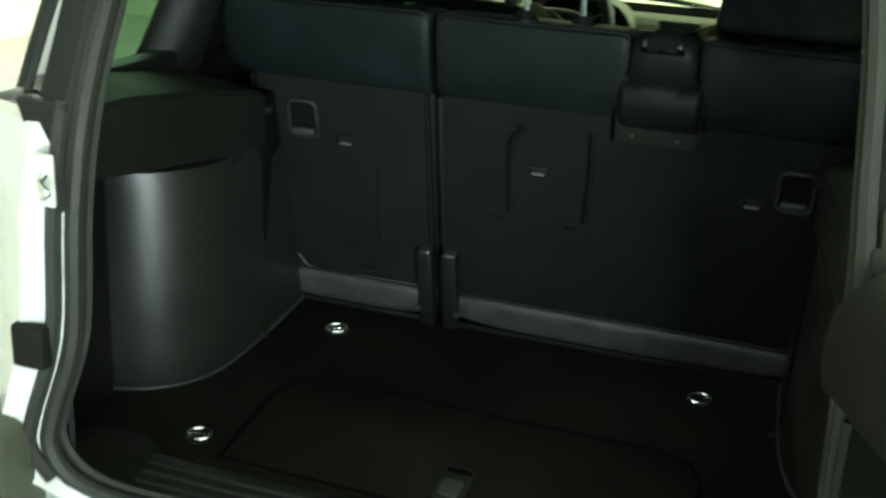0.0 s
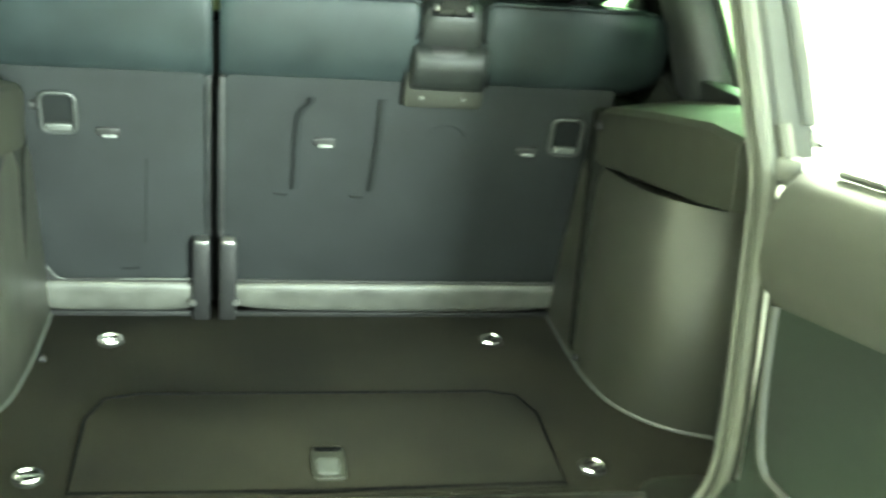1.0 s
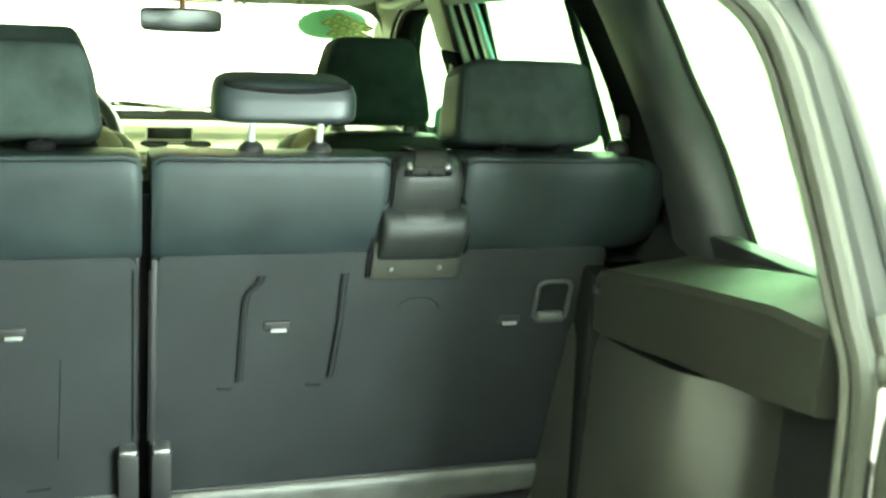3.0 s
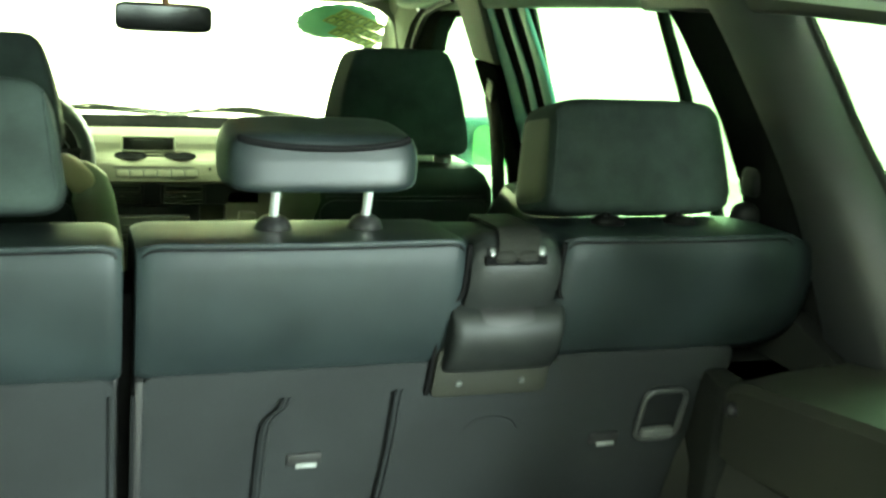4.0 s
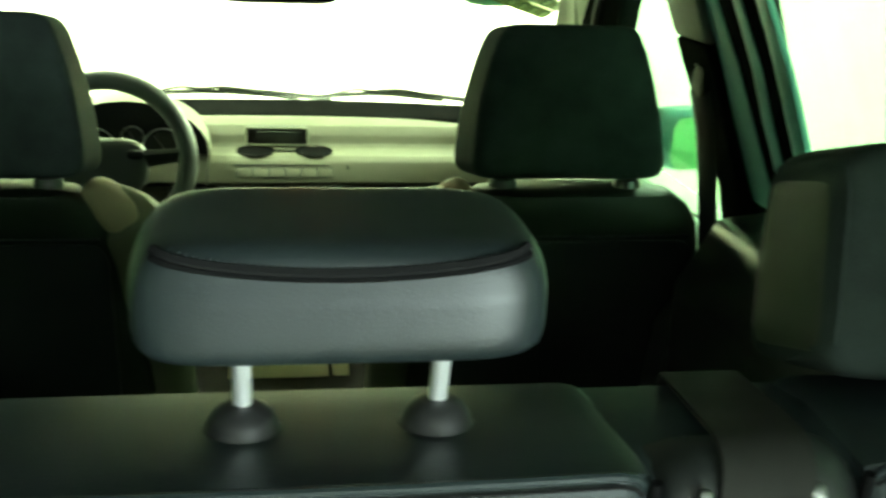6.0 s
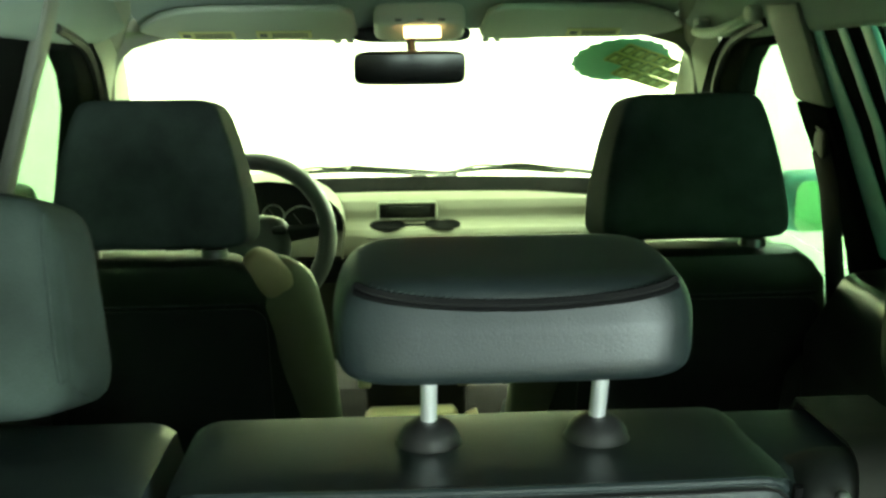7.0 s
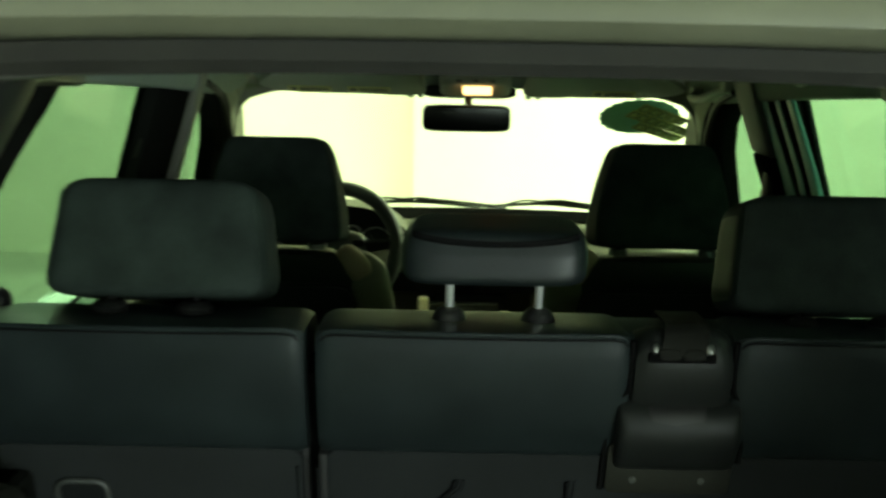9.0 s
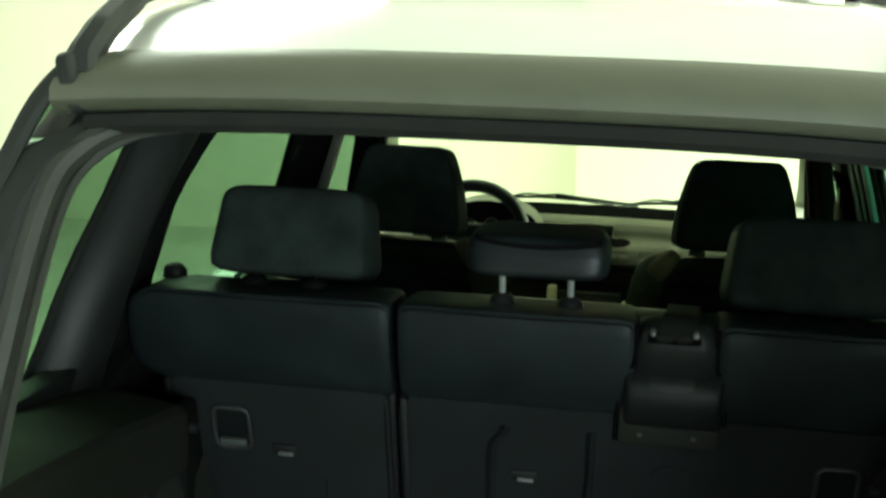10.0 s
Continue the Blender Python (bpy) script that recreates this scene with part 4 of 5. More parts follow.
for x in (0.2405, 0.2700):
    part("strap_fold", sb(pillow(0.0295, 0.012, 0.016, pose(x, -0.0085, 0.7640, -30), 0.75)), WEBBING, guide)
part("belt_strap", sb(strip(0.2275, 0.2825, [(-0.0125, 0.7650), (-0.0100, 0.7690), (-0.0050, 0.7755), (0.003, 0.7820), (0.012, 0.7855), (0.026, 0.7855), (0.040, 0.7810), (0.055, 0.7745), (0.075, 0.7665), (0.11, 0.7535), (0.140, 0.7415), (0.157, 0.706)], 0.003, 0.022)), WEBBING, guide, "dark belt webbing")
flap = part("belt_cover", sb(saddle(0.184, 0.338, [(0.0, 0.592), (-0.011, 0.594), (-0.019, 0.602), (-0.027, 0.622), (-0.032, 0.645), (-0.031, 0.664), (-0.024, 0.679), (-0.014, 0.687), (0.0, 0.692)], 0.014)), GUIDE, wide, "bulging charcoal plastic belt cover")
part("cover_notch", sb(saddle(0.218, 0.296, [(-0.0275, 0.671), (-0.024, 0.681), (-0.014, 0.689), (-0.002, 0.694)], 0.008)), BLACK, flap)
part("cover_base", sb(slab(rrect(0.177, 0.338, 0.552, 0.63, 0.010), "y", -0.008, 0.0, 0.002)), LEDGE, wide)
for x in (0.212, 0.300):
    part("screw", sb(lathe([(0, 0), (0.005, 0), (0.004, 0.003), (0, 0.003)], 10, pose(x, -0.008, 0.574, 90))), RIM, flap)
for pts in ([(0.1975, 0.774), (0.1970, 0.715), (0.190, 0.701), (0.178, 0.692), (0.174, 0.67), (0.172, 0.555)], [(0.3245, 0.774), (0.326, 0.71), (0.338, 0.695), (0.345, 0.68), (0.346, 0.60)]):
    part("pad_welt", sb(tube(smooth_path([(x, -0.002 if z < 0.77 else 0.006, z) for x, z in pts], 5), 0.0036, 8)), HOLE, wide)
# Only this headrest gets the side coloured as if lit olive.
headrest(0.481, 0.274, wide, 0.002, OLIVELIT, "headrest side, olive tone put in for the light on it")
# low middle headrest
ch = pose(0.029, 0.636, 1.590, -4, 0, 0)
MW, MD, MH, ME = 0.240, 0.125, 0.078, 0.27


def soap(x, y, z):
    k = 1 - 0.09 * max(0, z) ** 2 - 0.03 * max(0, -z) ** 3
    return (x * k * (1 - 0.05 * y * y), y * (1 - 0.08 * max(0, z)), z + 0.20 * y * max(0, z))


def soap_point(x, z, out=1.0):
    """A place on the headrest's rear face."""
    p = 2 / ME
    y = -max(0.0, 1 - abs(x) ** p - abs(z) ** p) ** (1 / p)
    v = soap(x, y, z)
    return ch @ Vector((v[0] * MW / 2, v[1] * MD / 2 * out, v[2] * MH / 2))


mid = part("middle_headrest", pillow(MW, MD, MH, ch, ME, 34, soap), HEADLEATHER, wide, "low black leather headrest with a stitched seam")
seam = [soap_point(x, 0.52 + 0.34 * x * x, 1.01) for x in [-0.94 + 0.047 * i for i in range(41)]]
part("stitching", tube(seam, 0.0034, 6), DULL, mid, "dark stitched seam")
lower = [soap_point(x, 0.44 + 0.34 * x * x, 1.01) for x in [-0.94 + 0.047 * i for i in range(41)]]
part("lower_welt", tube(lower, 0.0026, 6), HOLE, mid)
stitches = [tube([soap_point(x, 0.57 + 0.34 * x * x, 1.02), soap_point(x + 0.018, 0.63 + 0.34 * x * x, 1.02)], 0.0009, 4) for x in [-0.88 + 0.04 * i for i in range(44)]]
part("thread", joined(*stitches), LEATHER, mid)["kind"] = "stuff"
for x in (-0.028, 0.086):
    part("chrome_post", tube([(x, 0.607, 1.515), (x, 0.587, 1.58)], 0.0056, 12), POST, mid, "chrome headrest post")
    part("post_boot", lathe([(0.0, -0.006), (0.0235, -0.006), (0.0245, -0.002), (0.0215, 0.0015), (0.0200, 0.007), (0.0165, 0.012), (0.011, 0.0155), (0.0075, 0.0165), (0.0, 0.0165)], 20, pose(x, 0.604, 1.507, 4)), BLACK, wide, "black plastic post socket")

narrow = seat_back("rear_bench", -0.615, -0.214, "black leather and carpet rear seat back, narrow section")
part("top_pad", sb(top_pad(-0.675, -0.207, -1)), LEATHER, narrow, "black leather top pad with a rounded end")
pad_seam(-0.64, -0.209, narrow)
for x in (-0.220,):
    part("edge_welt", sb(tube([(x, -0.002, 0.23), (x, -0.002, 0.58)], 0.0018, 6)), CREASE, narrow)
slot(-0.41, 0.468, narrow)
handle_cup(-0.503, 0.508, narrow)
groove([(-0.336, 0.41), (-0.340, 0.32), (-0.346, 0.20)], narrow, 0.0022)
groove([(-0.40, 0.134), (-0.38, 0.135), (-0.36, 0.136)], narrow, 0.004)
part("edge_binding", sb(tube(smooth_path([(-0.60, -0.004, 0.155), (-0.570, -0.004, 0.148), (-0.550, -0.004, 0.132), (-0.532, -0.004, 0.110), (-0.50, -0.004, 0.104), (-0.42, -0.004, 0.105), (-0.28, -0.004, 0.108), (-0.235, -0.004, 0.106)], 5), 0.0022, 6)), RIM, narrow, "grey edge binding of the seat carpet")
part("corner_pad", sb(slab([(-0.66, 0.16), (-0.575, 0.150), (-0.553, 0.132), (-0.535, 0.110), (-0.52, 0.095), (-0.66, 0.095)], "y", -0.003, 0.01)), BLACK, narrow)
headrest(-0.412, 0.280, narrow, 0.008)
for seat, x in ((narrow, -0.229), (wide, -0.172)):
    br = part("hinge_bracket", sb(box(0.036, 0.030, 0.205, (x, -0.012, 0.112), 0.004)), BLACK, seat, "dark steel hinge bracket")
    part("bracket_cap", sb(box(0.030, 0.026, 0.010, (x, -0.012, 0.217), 0.003)), SILVER, br, "bright metal cap")
    part("bracket_bolt", sb(lathe([(0, 0), (0.008, 0), (0.007, 0.006), (0, 0.006)], 8, pose(x + (0.018 if x > -0.2 else -0.018), -0.024, 0.06, 90))), SILVER, br)

# rear seat cushion, hidden below the backs
solid("bench_cushion", pillow(1.30, 0.52, 0.16, (CX, 1.12, 0.90), 0.3), LEATHER, "black leather rear seat cushion", "car seat")
solid("cushion_plinth", box(1.30, 0.5, 0.33, (CX, 1.12, 0.655), 0.02), CARPET, "black carpeted plinth under the rear seat", "plinth")

# ---------------------------------------------------------------- front seats


def front_seat(cx, first):
    seat = thing("front_seat", (cx, 1.75, 0.54), "black leather front seat with a tall headrest", "car seat", "front seats")
    inner = 1 if cx < 0 else -1
    rings = []
    for z, w, y0, y1 in ((0.88, 0.24, 1.735, 1.87), (1.0, 0.250, 1.70, 1.84), (1.15, 0.252, 1.655, 1.80), (1.27, 0.248, 1.615, 1.75), (1.330, 0.232, 1.597, 1.72), (1.363, 0.207, 1.588, 1.70), (1.383, 0.18, 1.592, 1.69), (1.390, 0.12, 1.605, 1.675)):
        ring_pts = []
        for k in range(28):
            a = 2 * math.pi * k / 28
            c, s_ = math.cos(a), math.sin(a)
            ww = w * lerp([(0.88, 0.93), (1.15, 0.90), (1.30, 0.80), (1.40, 0.74)], z) if c * inner > 0 else w
            ring_pts.append((cx + ww * math.copysign(abs(c) ** 0.45, c), (y0 + y1) / 2 + (y1 - y0) / 2 * math.copysign(abs(s_) ** 0.6, s_), z))
        rings.append(ring_pts)
    part("backrest", loft(rings), SEATLEATHER, seat, "black leather backrest")
    part("back_pocket", slab(rrect(cx - (0.175 if inner < 0 else 0.215), cx + (0.175 if inner > 0 else 0.215), 0.88, 1.31, 0.03), "y", -0.007, 0.0, 0.002), BLACK, seat)
    o = [c for c in seat.children if c.name.startswith("back_pocket")][0]
    for v in o.data.vertices:
        v.co.y += 1.607 + (1.31 - v.co.z) * 0.27
    part("back_seam", tube([(cx - inner * 0.020 - 0.185 + 0.37 * i / 8, 1.604 - 0.004 * math.sin(math.pi * i / 8), 1.317) for i in range(9)], 0.003, 6), BLACK, seat)
    def shape(x, y, z):
        return (x * (1 - 0.31 * ((z + 1) / 2) ** 1.9) * (1 - 0.035 * (1 - y)), y * (1 - 0.22 * (z + 1) / 2) + 0.0, z)
    m = pose(cx + (0.007 if cx < 0 else -0.007), 1.575 + 0.066, 1.521, -9, 0, 0)
    hr = part("headrest", pillow(0.318, 0.140, 0.228, m, 0.17, 44, shape), SUEDE, seat, "charcoal cloth headrest")
    for d in (-0.098, 0.098):
        part("post", tube([(cx + d, 1.62, 1.395), (cx + d, 1.615, 1.44)], 0.0065, 8), POST, hr)
        part("post_collar", lathe([(0, 0), (0.022, 0), (0.020, 0.012), (0.010, 0.018), (0, 0.018)], 14, pose(cx + d, 1.612, 1.396)), TRIM, seat)
    bol = smooth_path([(cx + inner * 0.150, 1.664, 1.364), (cx + inner * 0.186, 1.668, 1.336), (cx + inner * 0.206, 1.680, 1.28), (cx + inner * 0.226, 1.700, 1.19), (cx + inner * 0.240, 1.760, 1.05), (cx + inner * 0.240, 1.80, 0.92)], 4)
    part("side_bolster", tube(bol, [0.022 + 0.036 * min(1, i / 5) - 0.012 * max(0, min(1, (i - 7) / 8)) for i in range(len(bol))], 12), BEIGESEAT, seat, "beige leather side bolster")
    part("bolster_top", pillow(0.095, 0.080, 0.062, pose(cx + inner * 0.176, 1.652, 1.354, 0, inner * 40, 0), 0.70), PEACH, seat, "peach beige leather shoulder of the bolster")
    part("seat_cushion", pillow(0.50, 0.52, 0.16, (cx, 1.98, 0.86), 0.3), LEATHER, seat)
    part("seat_frame", box(0.42, 0.46, 0.31, (cx, 1.98, 0.645), 0.02), BLACK, seat)


front_seat(-0.415, True)
front_seat(0.443, False)

# ---------------------------------------------------------------- dashboard
dash = thing("dashboard", (CX, 3.2, 0.54), "beige dashboard with vents, radio and display", "dashboard")
prof = [(3.46, 1.165), (3.40, 1.180), (3.30, 1.192), (3.20, 1.195), (3.14, 1.184), (3.12, 1.16), (3.112, 1.136), (3.100, 1.129), (3.02, 1.123), (3.000, 1.110), (2.970, 1.058), (2.99, 1.047), (3.03, 1.04), (3.03, 0.99), (3.05, 0.95), (3.12, 0.70), (3.46, 0.70)]
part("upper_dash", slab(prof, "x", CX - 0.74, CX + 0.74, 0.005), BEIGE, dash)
dem = []
for i in range(17):
    k = i / 8 - 1
    d = -0.10 * k * k
    dem.append([(CX + 0.70 * k, y + d, z) for y, z in ((3.455, 1.150), (3.455, 1.2035), (3.40, 1.2035), (3.28, 1.2015), (3.235, 1.199), (3.225, 1.190), (3.225, 1.15))])
part("demister_strip", loft(dem), HOLE, dash, "dark strip under the windscreen")
part("display_frame", box(0.170, 0.03, 0.052, pose(0.024, 3.112, 1.161, 8), 0.006), BLACK, dash)
part("display_bezel", tube([tuple(pose(0.024, 3.094, 1.161, 8) @ Vector((px, 0, pz))) for px, pz in rrect(-0.085, 0.085, -0.025, 0.025, 0.006)], 0.0036, 6, True), ATRIM, dash)
part("display", box(0.125, 0.01, 0.034, pose(0.028, 3.096, 1.160, 8), 0.003), DISPLAY, dash)
for x in (-0.035, 0.125):
    part("cup_holder", bent(lathe([(0.0, 0), (0.052, 0), (0.053, 0.003), (0.049, 0.004), (0.046, 0.001), (0, 0.001)], 28), pose(x, 3.058, 1.1262, 4)), HOLE, dash)
part("holder_link", box(0.08, 0.010, 0.004, pose(0.045, 3.058, 1.1275, 4), 0.001), HOLE, dash)
part("switch_strip", box(0.26, 0.006, 0.003, pose(0.035, 2.996, 1.101, -30), 0.001), BLACK, dash)
for i in range(6):
    sm = pose(-0.066 + 0.044 * i, 2.9835, 1.0825, -30)
    sw = part("switch", box(0.040, 0.008, 0.026, sm, 0.003), BEIGE, dash)
    part("switch_gap", tube([tuple(sm @ Vector((px, -0.0035, pz))) for px, pz in rrect(-0.0205, 0.0205, -0.0135, 0.0135, 0.003)], 0.0010, 5, True), BLACK, sw)
part("vent_band", box(0.66, 0.04, 0.078, (0.06, 3.025, 1.008), 0.008), BLACK, dash, "dark band of air vents")
for cxv in (-0.070, 0.130):
    v = part("air_vent", slab(rrect(cxv - 0.073, cxv + 0.073, 0.976, 1.046, 0.008), "y", 2.995, 3.01, 0.003), BLACK, dash)
    part("vent_bezel", tube([(px, 2.993, pz) for px, pz in rrect(cxv - 0.060, cxv + 0.060, 1.019, 1.039, 0.004)], 0.0022, 6, True), GREYTRIM, v)
    part("vent_bezel", tube([(cxv - 0.072, 2.993, 1.046), (cxv + 0.072, 2.993, 1.046)], 0.0028, 6), GREYTRIM, v)
    part("vent_tab", box(0.014, 0.010, 0.006, (cxv + 0.004, 2.992, 1.006), 0.002), GREYTRIM, v)
    for i in range(5):
        part("vent_slat", box(0.128, 0.010, 0.003, pose(cxv, 2.992, 0.983 + 0.0095 * i + (0.006 if i > 3 else 0), 20)), TRIM, v)
part("glovebox", slab(rrect(0.27, 0.70, 0.80, 1.02, 0.03), "y", 3.005, 3.04, 0.006), BEIGE, dash)
part("dash_seam", box(0.004, 0.01, 0.06, (0.215, 2.994, 1.074)), BLACK, dash)
con = part("centre_console", box(0.30, 0.16, 0.46, (0.04, 3.09, 0.74), 0.015), BLACK, dash)
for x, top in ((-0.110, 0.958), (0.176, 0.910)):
    part("console_cheek", box(0.037, 0.05, top - 0.66, (x, 2.985, (top + 0.66) / 2), 0.008), LITBEIGE, dash, "beige console edge, paled to look lit")
for name, z, h in (("disc_player", 0.908, 0.058), ("radio", 0.847, 0.058)):
    unit = part(name, box(0.242, 0.03, h, (0.030, 3.0, z), 0.004), RIM, con)
    part("unit_edge", box(0.238, 0.004, 0.003, (0.030, 2.9845, z + h / 2 - 0.004), 0.001), GREYTRIM, unit)
    part("unit_edge", box(0.238, 0.004, 0.003, (0.030, 2.9845, z - h / 2 + 0.004), 0.001), DISPLAY, unit)
part("disc_slot", box(0.19, 0.006, 0.004, (0.035, 2.984, 0.905)), DISPLAY, con)
part("disc_lip", box(0.19, 0.005, 0.002, (0.035, 2.9835, 0.9085)), GREYTRIM, con)
part("text_bar", box(0.055, 0.003, 0.005, (0.045, 2.9838, 0.920)), GREYTRIM, con)
part("radio_display", box(0.088, 0.006, 0.026, (0.033, 2.984, 0.849), 0.002), LCD, con, "pale lit radio display")
for i in range(2):
    for x in (-0.060, -0.042, -0.026, 0.098, 0.124, 0.138):
        part("radio_key", box(0.010, 0.006, 0.008, (x, 2.984, 0.841 + 0.017 * i), 0.002), GREYTRIM if x in (-0.026, 0.098) else BLACK, con)
for x in (-0.05, 0.035, 0.12):
    knob = part("heater_knob", lathe([(0, 0), (0.027, 0), (0.024, 0.020), (0.0, 0.022)], 20, pose(x, 3.0, 0.705, 90)), LCD if x == 0.035 else TRIM, con)
    part("knob_pointer", box(0.005, 0.004, 0.036, pose(x, 2.977, 0.705, 0, 50, 0), 0.001), WHITETAG if x != 0.035 else SILVER, knob)
for x in (-0.105, 0.175):
    for i in range(3):
        part("heater_key", box(0.016, 0.008, 0.012, (x, 3.006, 0.685 + 0.02 * i), 0.002), TRIM, con)
part("tunnel_brace", box(0.06, 0.03, 0.30, pose(0.33, 3.0, 0.80, 0, 6, 0), 0.01), BEIGE, dash)
part("tunnel_box", box(0.20, 0.52, 0.09, (0.03, 2.25, 0.535), 0.02), CARPET, dash, "dark centre tunnel box")
part("lower_console", slab([(-0.122, 0.44), (-0.112, 0.565), (-0.095, 0.585), (0.150, 0.588), (0.164, 0.568), (0.168, 0.44)], "y", 2.945, 3.02, 0.006), LITBEIGE, dash, "lower console face, paled to look lit")
part("console_flank", slab([(0.178, 0.44), (0.180, 0.545), (0.190, 0.560), (0.222, 0.572), (0.226, 0.44)], "y", 2.95, 3.02, 0.004), LITBEIGE, dash)
# instrument binnacle
bx = -0.37
hood = [[(bx + 0.21 * math.cos(a) * k, y, 1.14 + 0.135 * math.sin(a) * k) for a in [math.pi * i / 14 for i in range(15)]] + [(bx - 0.20 * k, y, 1.05), (bx + 0.20 * k, y, 1.05)] for y, k in ((2.98, 1.0), (2.96, 1.03), (3.15, 1.0), (3.3, 0.8))]
part("binnacle", loft(hood, caps=False), BEIGE, dash, "beige instrument hood")
part("gauge_panel", slab([(bx + 0.205 * math.cos(a), 1.14 + 0.13 * math.sin(a)) for a in [math.pi * i / 14 for i in range(15)]] + [(bx - 0.2, 1.05), (bx + 0.2, 1.05)], "y", 3.03, 3.04), BLACK, dash)
for x, r in ((bx + 0.09, 0.055), (bx - 0.09, 0.055), (bx + 0.01, 0.030)):
    g = part("gauge", lathe([(0, 0), (r, 0), (r, 0.006), (r - 0.004, 0.008), (r - 0.006, 0.003), (0, 0.003)], 28, pose(x, 3.03, 1.14 if r > 0.04 else 1.17, 90)), DISPLAY, dash)
    part("gauge_ring", bent(tube([(r * math.cos(a), r * math.sin(a), 0.008) for a in [2 * math.pi * k / 28 for k in range(28)]], 0.0022, 6, True), pose(x, 3.03, 1.14 if r > 0.04 else 1.17, 90)), SILVER, g)
    part("needle", bent(box(0.003, r * 0.8, 0.002, (0, r * 0.35, 0.006)), pose(x, 3.03, 1.14 if r > 0.04 else 1.17, 90) @ pose(0, 0, 0, 0, 0, 35)), WHITETAG, g)

# steering wheel
W = pose(-0.37, 2.55, 1.215, 68, 0, 0)
wheel_thing = thing("steering_wheel", (-0.37, 2.55, 1.215), "dark grey leather steering wheel", "steering wheel")
part("rim", bent(tube([(0.186 * math.cos(a), 0.186 * math.sin(a), 0) for a in [2 * math.pi * k / 48 for k in range(48)]], 0.0225, 12, True), W), RIM, wheel_thing)
part("hub", bent(pillow(0.19, 0.13, 0.07, (0, -0.01, -0.02), 0.6), W), RIM, wheel_thing)
for a in (5, 175, 240, 300):
    c, s_ = math.cos(radians(a)), math.sin(radians(a))
    part("spoke", bent(tube([(0.06 * c, 0.06 * s_, -0.02), (0.185 * c, 0.185 * s_, 0)], [0.026, 0.018], 8, flat=0.6), W), TRIM, wheel_thing)
for x in (-0.07, 0.07):
    part("wheel_button", bent(pillow(0.036, 0.022, 0.012, (x, 0.012, 0.016), 0.7), W), BLACK, wheel_thing)
part("column", tube([(-0.37, 2.57, 1.20), (-0.37, 2.99, 1.08)], 0.05, 12), BLACK, wheel_thing)

# ---------------------------------------------------------------- overhead things
mirror = thing("rear_view_mirror", (0.02, 2.52, 1.70), "black rear-view mirror under the windscreen header", "mirror")
part("housing", pillow(0.262, 0.04, 0.078, pose(0.02, 2.525, 1.618, 4, 0, 0), 0.3), BLACK, mirror)
part("mirror_glass", slab(rrect(-0.108, 0.148, 1.587, 1.650, 0.018), "y", 2.500, 2.503), DIMMIRROR, mirror, "dark mirror glass")
part("stalk", tube([(0.025, 2.53, 1.65), (0.025, 2.60, 1.715)], 0.011, 8), BLACK, mirror)
part("mount", pillow(0.285, 0.05, 0.040, (0.03, 2.645, 1.690), 0.5), BLACK, mirror)

lamp = thing("map_lamp_console", (0.03, 2.59, 1.74), "grey overhead console with a lit map lamp", "lamp")
part("console", pillow(0.215, 0.11, 0.062, pose(0.045, 2.575, 1.722, -25), 0.35), LINTRIM, lamp)
part("lens", box(0.085, 0.012, 0.026, pose(0.05, 2.522, 1.700, -25), 0.004), LAMPGLOW, lamp, "lit warm lamp lens")
for x in (-0.005, 0.045, 0.095):
    part("lamp_switch", box(0.016, 0.008, 0.006, pose(x, 2.519, 1.727, -25), 0.001), WHITETAG, lamp)

dome = thing("dome_lamp", (0.088, 2.1, 1.84), "lit cabin lamp with an orange glow in the headlining", "lamp")
part("lamp_base", slab([(1.80, 1.874), (1.84, 1.862), (2.24, 1.806), (2.33, 1.798), (2.33, 1.85), (1.80, 1.885)], "x", -0.01, 0.19, 0.004), LINTRIM, dome)
DL = pose(0.088, 2.03, 1.841, -44)
part("lens", bent(box(0.084, 0.062, 0.02, None, 0.006), DL), LENSGLOW, dome, "lit orange lamp lens")
part("bulb_glow", bent(box(0.040, 0.020, 0.004, (0, -0.006, -0.0105), 0.0015), DL), LAMPGLOW, dome)
part("lens_frame", tube([tuple(DL @ Vector((px, py, -0.007))) for px, py in rrect(-0.047, 0.047, -0.036, 0.036, 0.008)], 0.005, 6, True), LINTRIM, dome)
part("lamp_switch", box(0.028, 0.012, 0.010, (0.088, 2.085, 1.812), 0.003), LINTRIM, dome)
for x in (-0.02, 0.20):
    part("net_block", slab([(1.76, 1.870), (1.82, 1.856), (2.24, 1.792), (2.33, 1.785), (2.33, 1.84), (1.76, 1.882)], "x", x - 0.018, x + 0.018, 0.006), LINTRIM, dome)


def roof_z(x, y):
    return 1.858 - 0.085 * (y - 1.66) - 0.010 * (abs(x - CX) / 0.66) ** 6


